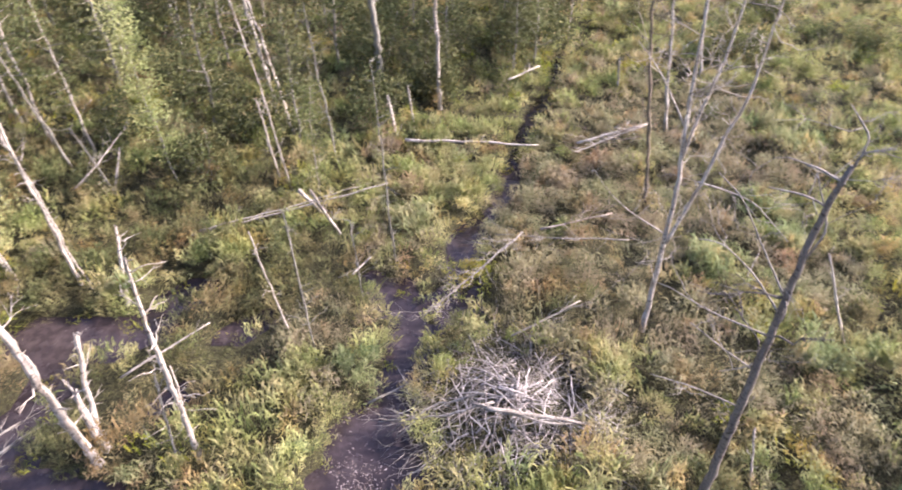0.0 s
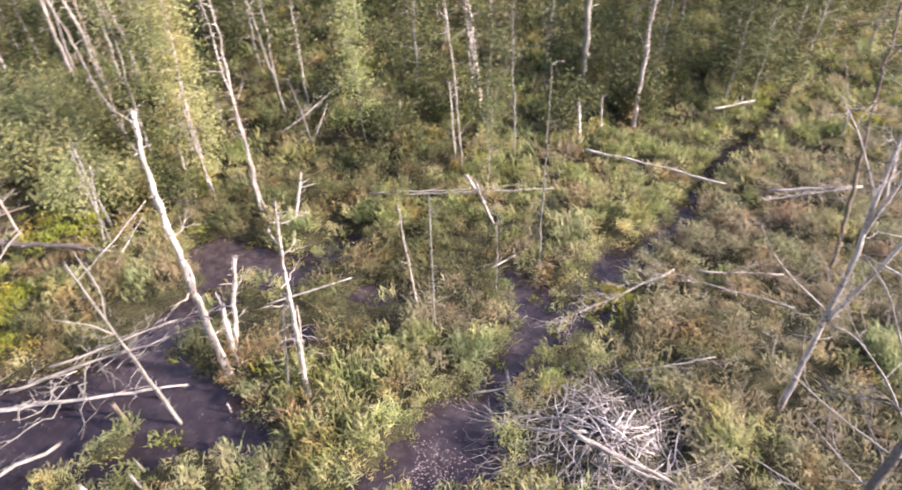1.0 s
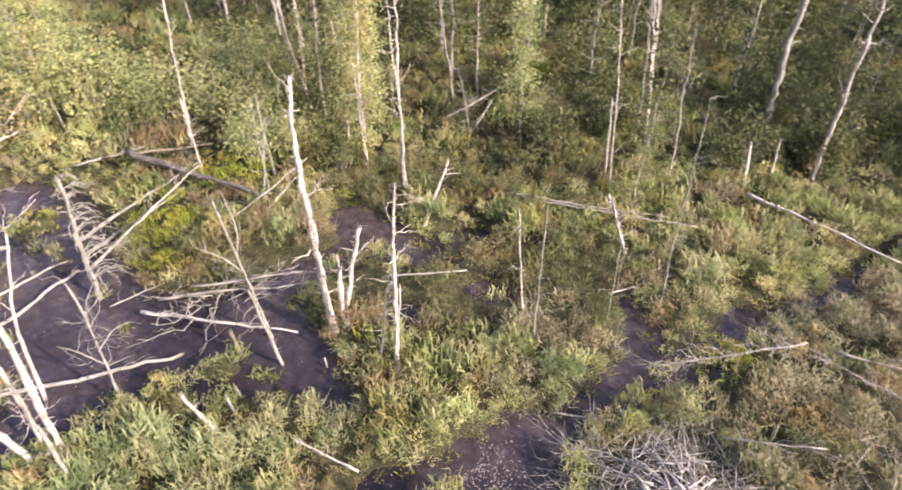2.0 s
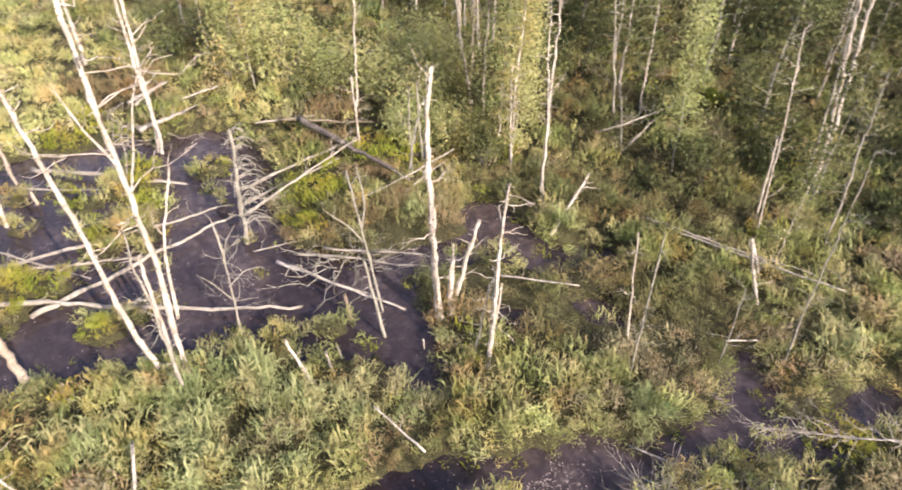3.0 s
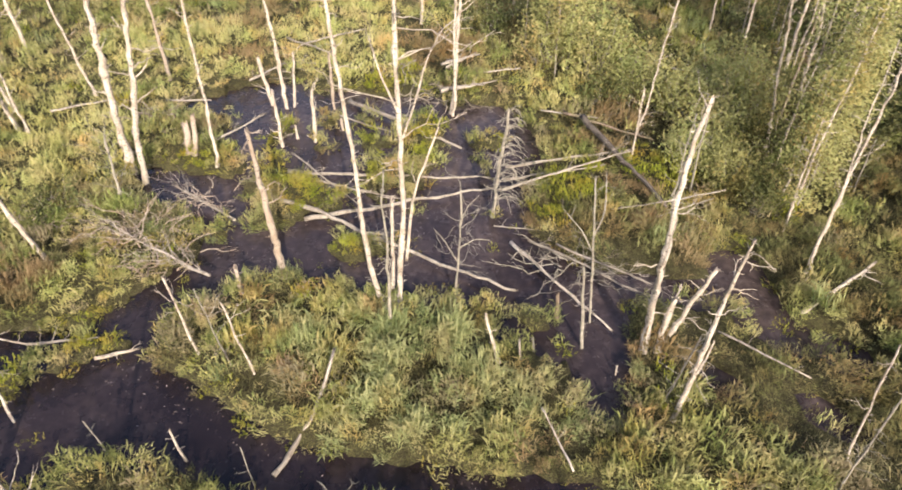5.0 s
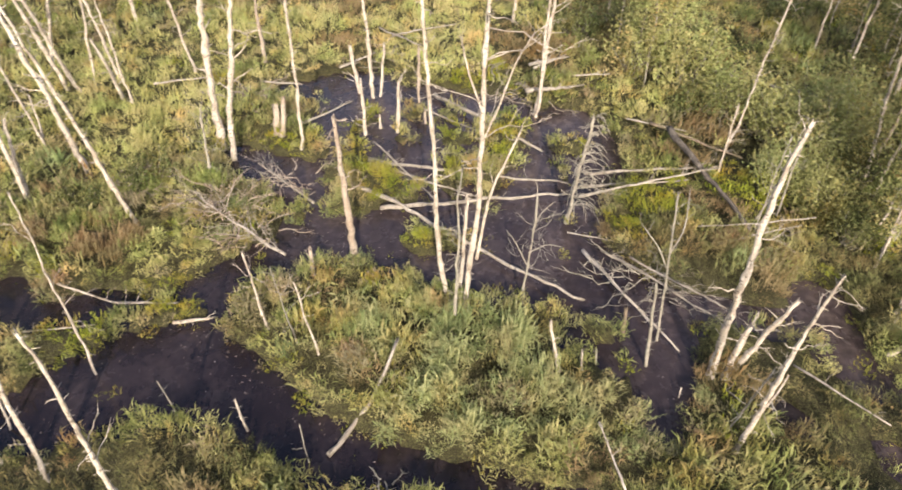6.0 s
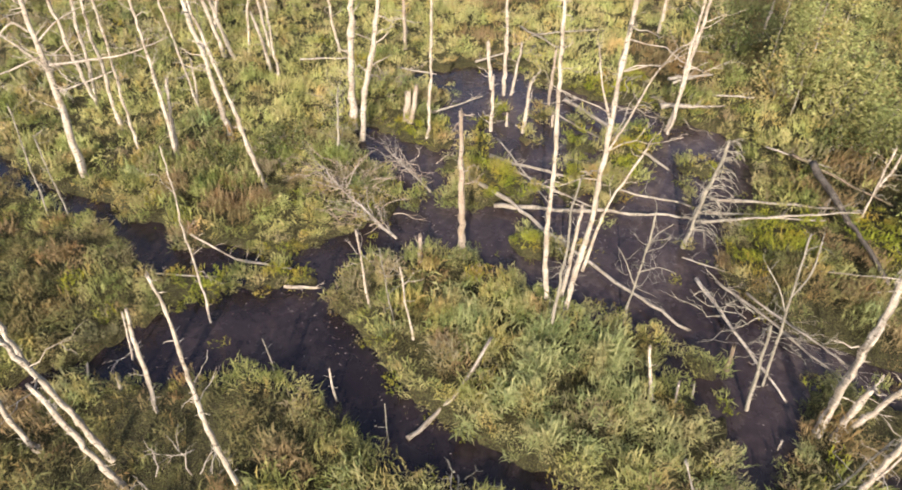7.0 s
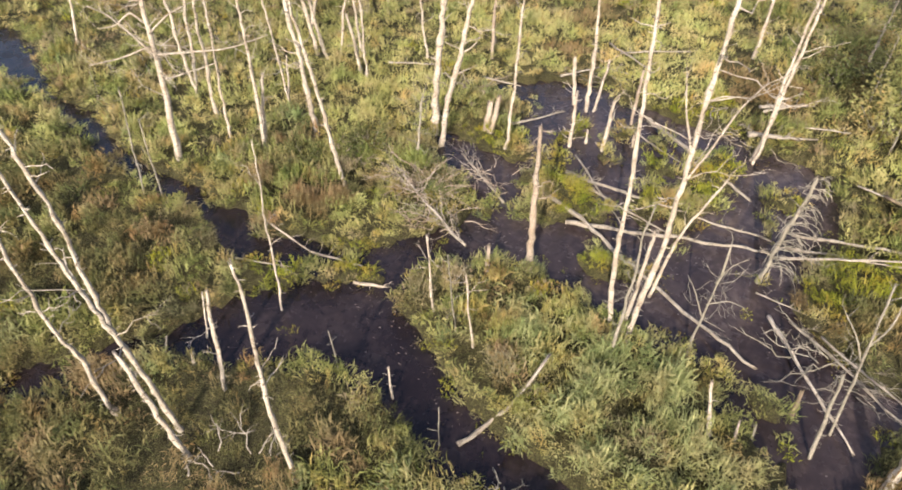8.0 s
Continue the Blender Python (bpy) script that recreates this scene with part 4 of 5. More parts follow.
stem(-13.73, -22.91, (-0.52, 0.36, 3.93), 0.055, 'white')
stem(-19.08, -9.54, (0.26, -0.51, 5.09), 0.058, 'white')
stem(-12.01, -6.37, (-0.13, 0.23, 2.69), 0.044, 'grey', 22, 1.04)
stem(-7.35, -12.96, (-0.23, 0.17, 3.41), 0.027, 'grey')
stem(-7.49, -12.36, (-0.05, 0.04, 2.69), 0.027, 'grey')
stem(-5.41, -6.59, (-0.12, 0.12, 4.86), 0.033, 'white', 5, 1.17)
stem(-2.74, -7.88, (-0.29, 0.17, 0.87), 0.035, 'white')
stem(-3.16, -7.33, (-0.05, 0.04, 0.40), 0.049, 'white')
stem(-20.25, -7.31, (0.02, -0.05, 4.62), 0.082, 'pink')
stem(-25.14, 2.13, (0.00, 0.05, 4.71), 0.078, 'white')
stem(-0.33, 20.07, (-0.42, -0.03, 8.97), 0.067, 'white')
stem(-1.60, 18.10, (-0.31, -0.05, 1.70), 0.057, 'white')
stem(-1.16, 18.69, (-0.16, -0.03, 1.69), 0.044, 'white')
stem(-2.35, 21.22, (-0.40, -0.07, 9.28), 0.126, 'grey')
stem(-8.63, 11.45, (-0.27, -0.24, 6.30), 0.029, 'white', 5)
stem(-9.49, 15.28, (-0.36, -0.27, 2.42), 0.035, 'grey')
stem(-11.23, 16.50, (-0.62, -0.49, 5.94), 0.046, 'grey')
stem(-4.90, 15.86, (-0.23, -0.09, 2.85), 0.034, 'white')
stem(-5.07, 18.69, (-1.12, -0.40, 8.67), 0.051, 'white')
stem(-3.38, 16.78, (-0.33, -0.10, 5.03), 0.040, 'grey')
stem(-1.35, 12.45, (-0.25, -0.06, 5.51), 0.027, 'grey')
stem(-2.91, 9.29, (-0.05, -0.03, 4.15), 0.023, 'grey', bends=[(-0.02, -0.01, 2.02), (-0.04, -0.02, 3.25)])
stem(-3.46, 9.80, (-0.34, -0.18, 3.41), 0.025, 'white')
stem(-2.09, 11.18, (-0.08, -0.03, 2.46), 0.019, 'grey')
stem(-5.16, 6.75, (0.22, 0.20, 2.47), 0.030, 'grey')
stem(-19.07, 15.38, (-0.12, -0.16, 7.71), 0.064, 'white')
stem(-18.81, 19.85, (-0.55, -0.55, 4.99), 0.051, 'white')
stem(-15.46, 13.49, (0.04, 0.06, 6.97), 0.047, 'pink')
stem(-12.55, 9.80, (-0.07, -0.09, 2.76), 0.032, 'grey')
stem(-12.08, 14.44, (-0.05, -0.05, 2.02), 0.029, 'grey')
stem(5.24, 14.31, (-1.31, 0.39, 8.64), 0.052, 'brown', 22, 1.0)
stem(6.94, 18.47, (-1.02, 0.33, 6.70), 0.052, 'white', 8)
stem(8.75, 9.61, (-0.91, 0.69, 2.18), 0.033, 'white')
stem(5.51, 6.28, (-0.34, 0.26, 1.57), 0.029, 'white')
stem(5.79, 20.96, (-0.12, 0.03, 1.48), 0.041, 'grey')
stem(8.90, 21.79, (-0.75, 0.28, 5.31), 0.052, 'white', 6)
stem(-8.98, 11.61, (-0.02, -0.04, 6.38), 0.047, 'white')
stem(-4.50, 15.39, (-0.55, -0.29, 5.82), 0.033, 'white', bends=[(-0.12, -0.06, 1.36), (-0.2, -0.11, 2.39), (-0.26, -0.14, 3.35)])
stem(-6.07, 20.73, (-0.70, -0.33, 8.26), 0.070, 'white')
stem(-15.73, 9.02, (0.22, 0.51, 6.94), 0.038, 'white')
stem(-11.41, 8.80, (0.00, 0.00, 3.34), 0.025, 'grey')
stem(-5.47, 18.80, (-0.50, -0.25, 6.01), 0.047, 'grey')
stem(-10.60, 11.75, (-0.09, -0.12, 3.55), 0.034, 'white')
stem(-2.82, 13.47, (-0.60, -0.31, 1.79), 0.044, 'white')
stem(-17.64, 2.98, (0.04, 0.41, 6.88), 0.077, 'white', 16, 1.17)
stem(-17.68, 15.42, (-0.35, -0.51, 6.51), 0.070, 'white')
stem(-17.43, 15.80, (0.12, 0.16, 6.51), 0.058, 'white')
stem(-17.07, 16.38, (-0.31, -0.39, 6.47), 0.070, 'white')
stem(-25.77, 6.14, (0.00, 0.08, 4.33), 0.066, 'white')
stem(-6.81, 16.39, (-0.14, -0.09, 1.64), 0.036, 'white')
log((-13.13, -2.86, 0.16), (-8.59, 4.11, 0.16), 0.078, 'pale', 3)
log((-11.67, -1.38, 0.16), (-12.91, 3.91, 0.16), 0.074, 'pale')
log((-14.07, -2.16, 0.16), (-13.46, 3.94, 0.16), 0.061, 'pale')
log((-18.36, -0.56, 0.16), (-15.13, 3.22, 0.16), 0.079, 'pale')
log((-17.67, -1.20, 0.16), (-16.08, 1.12, 0.16), 0.040, 'pale')
log((-13.30, 4.36, 0.16), (-13.35, 7.35, 0.59), 0.052, 'pale', 7)
log((-13.96, 4.47, 0.16), (-14.04, 8.28, 0.65), 0.055, 'pale', 6)
log((-15.78, 7.17, 0.80), (-11.17, 8.53, 0.73), 0.118, 'dark', 1)
log((-16.18, 6.61, 0.73), (-14.36, 9.04, 0.80), 0.058, 'brown')
log((-18.04, 2.66, 0.67), (-18.46, 4.16, 0.67), 0.085, 'pale')
log((-10.45, 4.23, 0.16), (-7.23, 6.20, 0.16), 0.051, 'white', 5)
log((-10.50, 4.72, 0.16), (-8.22, 7.42, 0.16), 0.046, 'pale', 18, 0.0, 1.0)
log((-6.63, 8.36, 0.67), (-5.19, 9.73, 0.80), 0.035, 'pale')
log((-7.89, -8.76, 0.16), (-7.40, -7.05, 0.16), 0.033, 'white')
log((-7.40, -7.05, 0.16), (-7.54, -5.58, 0.16), 0.038, 'white')
log((-6.90, -5.43, 0.16), (-7.18, -4.54, 0.16), 0.058, 'white')
log((-6.32, -8.71, 0.16), (-6.68, -7.19, 0.16), 0.023, 'white')
log((-20.44, 9.36, 0.67), (-17.87, 13.80, 0.73), 0.058, 'pale', 3)
log((-3.95, -1.08, 0.05), (-6.08, 0.00, 1.15), 0.06, 'pale', 0, 0.42)
log((-13.58, -1.37, 0.16), (-12.44, 1.51, 0.16), 0.043, 'pale')
log((-1.39, 17.24, 0.67), (2.58, 17.11, 0.54), 0.053, 'white')
log((-6.58, 12.97, 0.54), (-1.71, 14.67, 0.93), 0.036, 'pale', 8)
log((-3.99, 14.21, 1.04), (-3.25, 14.01, 0.13), 0.062, 'white')
log((-1.69, 8.14, 0.13), (-0.05, 9.00, 0.26), 0.030, 'pale')
log((1.28, 9.46, 0.67), (2.83, 10.24, 0.93), 0.026, 'pale', 8, 0.0, 0.75)
log((1.71, 12.28, 1.19), (-0.67, 10.15, 0.48), 0.027, 'pale', 30, 0.0, 1.1)
log((2.22, 12.86, 0.80), (4.08, 13.33, 0.93), 0.030, 'pink', 10, 0.0, 0.8)
log((3.77, 17.06, 0.67), (5.70, 17.24, 1.19), 0.046, 'white', 8, 0.0, 0.8)
log((1.92, 20.60, 0.93), (3.10, 21.67, 0.93), 0.052, 'white')
log((-17.14, -10.24, 0.67), (-17.85, -8.50, 0.67), 0.046, 'pale')
log((-22.00, -2.62, 0.67), (-23.22, -0.21, 0.73), 0.049, 'pale', 6)
log((-20.06, 2.74, 0.67), (-20.90, 4.21, 0.67), 0.069, 'pale')
log((-18.43, 2.62, 0.48), (-18.71, 4.69, 0.67), 0.065, 'pale')
log((-19.46, -4.19, 0.48), (-20.34, -3.05, 0.67), 0.058, 'pale')
log((-15.42, -4.53, 0.48), (-16.80, -3.17, 0.61), 0.051, 'pale')
log((-18.56, -0.56, 0.13), (-17.52, 0.26, 0.13), 0.042, 'pale')
log((-19.33, 4.26, 0.67), (-19.37, 5.61, 0.80), 0.044, 'pale')
log((-22.66, -3.25, 0.67), (-20.60, -1.22, 0.93), 0.048, 'pale', 8, 0.0, 0.8)
log((-17.77, -6.63, 0.67), (-17.43, -5.04, 0.80), 0.044, 'pale')
log((-11.18, 3.86, 0.13), (-10.86, 5.06, 0.20), 0.023, 'pale')
log((-10.28, 14.77, 0.67), (-9.69, 17.45, 1.06), 0.039, 'pale', 10, 0.0, 0.8)
log((-9.57, 15.28, 0.13), (-9.76, 16.73, 0.78), 0.048, 'pale')
log((-2.33, 11.51, 0.54), (-1.95, 12.13, 0.54), 0.029, 'pale')
log((-6.35, 12.97, 0.67), (-2.45, 14.70, 0.80), 0.031, 'pale')
log((-16.52, 5.91, 0.67), (-15.95, 7.72, 0.67), 0.040, 'pale')
log((-12.37, 4.21, 0.48), (-13.54, 8.17, 0.93), 0.044, 'pale', 9, 0.0, 0.75)
log((-10.64, 7.68, 0.54), (-11.13, 9.78, 0.93), 0.025, 'pale')
log((-19.79, 2.90, 0.67), (-20.40, 4.06, 0.93), 0.056, 'pale')
log((-9.12, -3.31, 0.48), (-10.71, -6.09, 0.93), 0.048, 'pale', 24, 0.0, 1.1)
log((-11.73, -3.28, 0.13), (-12.97, -5.21, 0.52), 0.043, 'pale', 16, 0.0, 0.9)
log((-14.74, -2.08, 0.39), (-12.35, 0.07, 0.13), 0.035, 'pale', 6)
log((4.31, 12.28, 0.93), (1.11, 12.64, 0.80), 0.018, 'pale', 8, 0.0, 0.75)
log((5.88, 17.33, 1.19), (3.70, 16.59, 0.67), 0.031, 'white', 12, 0.0, 0.9)
log((-9.95, 5.35, 0.48), (-8.15, 7.34, 0.67), 0.038, 'pale', 10, 0.0, 0.75)
log((-11.48, 10.24, 0.93), (-11.10, 7.04, 0.67), 0.026, 'pale', 3)
log((-3.41, 4.52, 0.67), (-4.53, 4.08, 1.06), 0.029, 'white')
log((-7.50, 10.70, 0.02), (-8.15, 12.54, 1.10), 0.070, 'white', 6)

# ---------------------------------------------------------------- special trees


def built_tree(name, place, label, category, wood, limbs, limb_wood=""):
    """A tree from curves: each limb is its points, thick and thin radius, and side twigs."""
    ob = thing(name, place, label, category)
    off = np.array([place[0], place[1], 0.0])
    for n, (points, r0, r1, twigs) in enumerate(limbs):
        path = smooth_path(points, max(6, 4 * len(points))) - off
        path += rng.normal(size=path.shape) * r0 * 0.12
        g = Geo()
        g.tube(path, np.linspace(r0, r1, len(path)), 9 if r0 > 0.04 else 6, rough=0.04)
        skin = BARK[wood if n == 0 or not limb_wood else limb_wood]
        bough = part("trunk" if n == 0 else "limb", g, skin, ob)
        for _ in range(twigs):
            k = rng.integers(len(path) // 4, len(path))
            g = Geo()
            twig(g, path[k], rng.normal(size=3) + [0, 0, 0.4], rng.uniform(0.3, 1.3), max(0.007, r1 * 0.6), 4)
            part("branch" if n == 0 else "twig", g, skin, bough)
    return ob


built_tree("forked_birch", (4.29, 10.06, 0), "white-barked birch with three bare stems, growing from brown heath", "tree", "white", [
    ([(4.29, 10.06, -0.1), (4.27, 10.07, 1.49), (4.23, 10.09, 2.9), (4.23, 10.09, 4.16), (4.07, 10.15, 5.53), (3.98, 10.2, 7.2), (3.9, 10.2, 9.0)], 0.066, 0.014, 34),
    ([(4.17, 10.11, 4.7), (4.25, 10.08, 5.61), (4.39, 10.02, 6.49), (4.45, 10.0, 7.6), (4.5, 10.0, 8.8)], 0.034, 0.009, 26),
    ([(4.27, 10.05, 2.75), (4.6, 9.92, 4.41), (4.7, 9.87, 5.34), (4.87, 9.77, 6.0), (4.88, 9.75, 7.4), (4.95, 9.7, 8.6)], 0.042, 0.009, 26),
    ([(4.2, 10.1, 2.95), (3.46, 10.34, 3.36), (3.07, 10.42, 3.72)], 0.018, 0.006, 3),
    ([(4.5, 9.95, 4.3), (4.94, 9.73, 4.28), (5.37, 9.45, 4.24), (5.96, 8.95, 3.72)], 0.018, 0.006, 4),
    ([(4.08, 10.15, 5.35), (3.67, 10.28, 6.05), (3.41, 10.35, 6.43), (3.07, 10.42, 6.8)], 0.02, 0.006, 3),
])
# limbs in paler wood: lichen grey, and sunlight on them put into the colour
built_tree("dead_alder", (4.2, 5.71, 0), "dark-barked dead tree with long drooping bare branches", "dead tree", "alder", [
    ([(4.22, 5.70, -0.1), (4.2, 5.71, 1.1), (4.16, 5.74, 3.44), (4.13, 5.76, 4.66), (4.12, 5.77, 5.71), (4.09, 5.79, 6.52), (4.12, 5.77, 6.94), (4.15, 5.75, 7.5)], 0.085, 0.032, 6),
    ([(4.12, 5.77, 6.94), (3.91, 5.91, 7.0), (3.57, 6.09, 6.98)], 0.015, 0.007, 2),
    ([(4.16, 5.73, 7.28), (3.9, 5.91, 7.37), (3.64, 6.06, 7.4)], 0.015, 0.007, 2),
    ([(4.16, 5.74, 7.42), (4.18, 5.72, 7.68), (4.38, 5.56, 7.82)], 0.018, 0.007, 2),
    ([(4.17, 5.73, 7.5), (4.19, 5.71, 7.85), (3.95, 5.88, 8.14)], 0.018, 0.006, 2),
    ([(4.14, 5.75, 4.84), (3.5, 6.13, 4.88), (2.91, 6.33, 5.17)], 0.015, 0.007, 3),
    ([(4.12, 5.76, 5.26), (3.74, 6.0, 5.73), (3.32, 6.2, 6.08), (3.07, 6.29, 6.05)], 0.015, 0.007, 3),
    ([(4.12, 5.77, 5.51), (3.77, 5.99, 6.08), (3.36, 6.18, 6.79), (3.06, 6.29, 7.04)], 0.015, 0.007, 3),
    ([(4.18, 5.72, 4.42), (4.01, 5.84, 4.09), (3.8, 5.97, 3.86)], 0.014, 0.006, 2),
    ([(4.19, 5.72, 3.33), (3.54, 6.11, 3.35), (2.99, 6.31, 3.37)], 0.015, 0.007, 3),
    ([(4.19, 5.71, 4.12), (3.69, 6.03, 4.34), (3.28, 6.22, 4.61)], 0.014, 0.006, 3),
    ([(4.13, 5.76, 6.19), (4.2, 5.71, 6.67), (3.92, 5.9, 7.31)], 0.015, 0.007, 2),
], "pale")
VX, VY = -9.2, -13.29
built_tree("dead_birch", (VX, VY, 0), "tall bleached dead birch with long bare boughs in the marsh", "dead tree", "white", [
    ([(VX + a, VY + b, c) for a, b, c in ((0, 0, -0.1), (-0.07, 0.05, 1.3), (-0.16, 0.13, 3.35), (-0.17, 0.14, 5.08), (-0.2, 0.2, 7.6))], 0.12, 0.03, 34),
    ([(VX + a, VY + b, c) for a, b, c in ((-0.13, 0.11, 3.61), (-0.94, 0.86, 3.53), (-1.57, 1.58, 3.51), (-2.21, 2.5, 3.88))], 0.04, 0.012, 14),
    ([(VX + a, VY + b, c) for a, b, c in ((-0.13, 0.11, 3.61), (0.14, -0.11, 4.18), (0.55, -0.41, 4.92), (0.88, -0.63, 5.23))], 0.036, 0.012, 9),
    ([(VX + a, VY + b, c) for a, b, c in ((-0.11, 0.09, 3.87), (0.5, -0.37, 3.69), (1.26, -0.86, 3.66))], 0.032, 0.012, 7),
    ([(VX + a, VY + b, c) for a, b, c in ((-0.11, 0.09, 2.82), (-0.73, 0.65, 2.94), (-1.31, 1.27, 3.14))], 0.03, 0.012, 7),
    ([(VX + a, VY + b, c) for a, b, c in ((-0.13, 0.11, 4.2), (-0.59, 0.51, 4.68), (-1.05, 0.98, 4.93))], 0.03, 0.012, 7),
    ([(VX + a, VY + b, c) for a, b, c in ((-0.11, 0.09, 4.54), (0.09, -0.07, 4.9), (0.46, -0.35, 4.58), (0.82, -0.59, 4.59))], 0.03, 0.012, 7),
])


def dead_spruce(x, y, rise, radius):
    """A leaning dead spruce with combs of fine side twigs."""
    ob = thing("dead_spruce", (x, y, 0), "leaning dead spruce with combs of fine grey twigs in the pond", "dead tree")
    path = crooked((0, 0, -0.2), rise, 14, 0.015)
    g = Geo()
    g.tube(path, np.linspace(radius * 1.3, radius * 0.35, 14), 8, rough=0.05)
    part("trunk", g, BARK["grey"], ob)
    for k in range(3, 14):
        for _ in range(6):
            a = rng.uniform(-0.6, 2.6)
            g = Geo()
            ln = rng.uniform(0.6, 1.3) * (1.15 - k / 16)
            out = np.array([math.cos(a) * 0.5, math.sin(a), 0.0])
            comb = smooth_path([path[k], path[k] + out * ln * 0.5 + [0, 0, 0.16 * ln], path[k] + out * ln * 0.85, path[k] + out * ln - [0, 0, 0.3 * ln]], 9)
            g.tube(comb + rng.normal(size=(9, 3)) * 0.008, np.linspace(0.012, 0.006, 9), 4)
            twig(g, comb[4], out + [0.2, 0, -0.5], ln * 0.3, 0.005, 0)
            part("branch", g, BARK["grey"], ob)


dead_spruce(-11.74, 3.87, (0.04, 0.27, 3.42), 0.034)


def brush(name, place, size, count, wood, label, lift=0.4):
    """A heap or spray of bare branches."""
    ob = thing(name, place, label, name.replace("_", " "))
    for _ in range(count):
        g = Geo()
        a = rng.uniform(0, 2 * math.pi)
        s = rng.normal(size=3) * size * 0.3
        s[2] = abs(s[2]) * 0.4 + 0.05
        twig(g, s, (math.cos(a), math.sin(a), rng.uniform(-0.1, lift)), size * rng.uniform(0.4, 1.0), 0.019, 3)
        part("branch", g, BARK[wood], ob)


brush("brush_heap", (-12.5, -4.3, 0.15), 1.1, 18, "pink", "pale dead branches in shallow water and moss")
brush("brush_heap", (-16.8, -6.7, 0.4), 1.3, 16, "pink", "upright spray of pale dead branches in the sedge", 1.0)
brush("brush_heap", (-11.7, -8.4, 0.4), 1.2, 14, "pink", "fallen pale treetop lying in the sedge")
brush("brush_heap", (-20.8, -2.6, 0.1), 1.4, 14, "pale", "tangle of pale dead branches on the far bank")
brush("brush_heap", (-18.6, 2.6, 0.1), 1.3, 14, "pale", "tangle of pale dead branches on the far bank")
brush("brush_heap", (-16.6, 9.2, 0.1), 1.4, 14, "grey", "grey dead branches on the pond bank")
brush("brush_heap", (-14.2, 0.6, 0.0), 0.8, 8, "grey", "grey bare branches sticking out of the pond")
brush("brush_heap", (-10.9, -5.5, 0.4), 1.3, 30, "pink", "heap of pale dead branches in the marsh sedge", 0.7)
brush("brush_heap", (-9.9, -4.6, 0.35), 1.1, 24, "pink", "heap of pale dead branches at the pond edge", 0.7)
brush("brush_heap", (-16.3, -5.1, 0.05), 0.9, 10, "grey", "grey dead branches lying in shallow water")
brush("brush_heap", (-9.3, 5.7, 0.05), 1.35, 18, "grey", "spray of grey branches of a fallen treetop in the pond", 0.5)
brush("brush_heap", (-12.4, 20.0, 0.1), 1.2, 12, "grey", "heap of grey dead branches at the forest edge")
brush("brush_heap", (4.4, 17.6, 0.1), 1.3, 12, "pink", "dead branches lying over brown heath")
brush("brush_heap", (1.9, 12.4, 0.1), 1.0, 9, "pale", "pale bare branches hanging over the stream")
brush("brush_heap", (-1.9, -4.5, 0.25), 1.0, 5, "pale", "thin pale curved branches in the sedge", 0.9)
brush("brush_heap", (-1.1, -5.3, 0.25), 0.9, 5, "pale", "thin pale curved branches in the sedge", 0.7)
brush("brush_heap", (-3.2, 0.2, 0.0), 0.7, 7, "grey", "grey bare branches sticking out of the channel")

# ---------------------------------------------------------------- the beaver lodge
lodge = thing("beaver_lodge", (LODGE[0], LODGE[1], 0), "beaver lodge of silver peeled sticks heaped beside the stream", "beaver lodge")
stick_meshes = []
for k in range(10):
    g = Geo()
    ln = rng.uniform(0.5, 1.7)
    p = crooked((-ln / 2, 0, 0), (ln / 2, 0, 0), 6, 0.09)
    r = rng.uniform(0.008, 0.017)
    g.tube(p, np.linspace(r, r * 0.55, 6), 5)
    if k % 2:
        twig(g, p[3], (0.8, rng.uniform(-1, 1), 0.2), ln * 0.35, r * 0.6, 0)
    stick_meshes.append(g.mesh("stick", STICK))
for k in range(300):
    ob = new("stick", stick_meshes[k % 10])
    ob.parent = lodge
    a, rad = rng.uniform(0, 2 * math.pi), 2.0 * rng.random() ** 0.7
    x, y = rad * math.cos(a), rad * math.sin(a) * 0.95
    zz = 0.55 * math.exp(-(rad / 1.2) ** 2) + rng.uniform(0.05, 0.22)
    slope = 0.9 * rad / 1.3 * math.exp(-(rad / 1.15) ** 2)
    yaw = a + rng.normal() * 1.0
    ob.rotation_euler = (rng.normal() * 0.15, math.atan(slope * math.cos(yaw - a)) + rng.normal() * 0.16, yaw)
    ob.location = (x, y, zz)
g = Geo()
for _ in range(640):
    a, rad = rng.uniform(0, 2 * math.pi), 2.1 * rng.random() ** 0.66
    p = np.array([rad * math.cos(a), rad * math.sin(a), 0.55 * math.exp(-(rad / 1.2) ** 2) + rng.uniform(0.05, 0.26)])
    twig(g, p, (math.cos(a + rng.normal()), math.sin(a + rng.normal()), rng.normal() * 0.3), rng.uniform(0.3, 1.0), 0.007, 1)
tagged(part("twig_tangle", g, BARK["pale"], lodge, "fine grey twigs between the sticks"), kind="stuff")
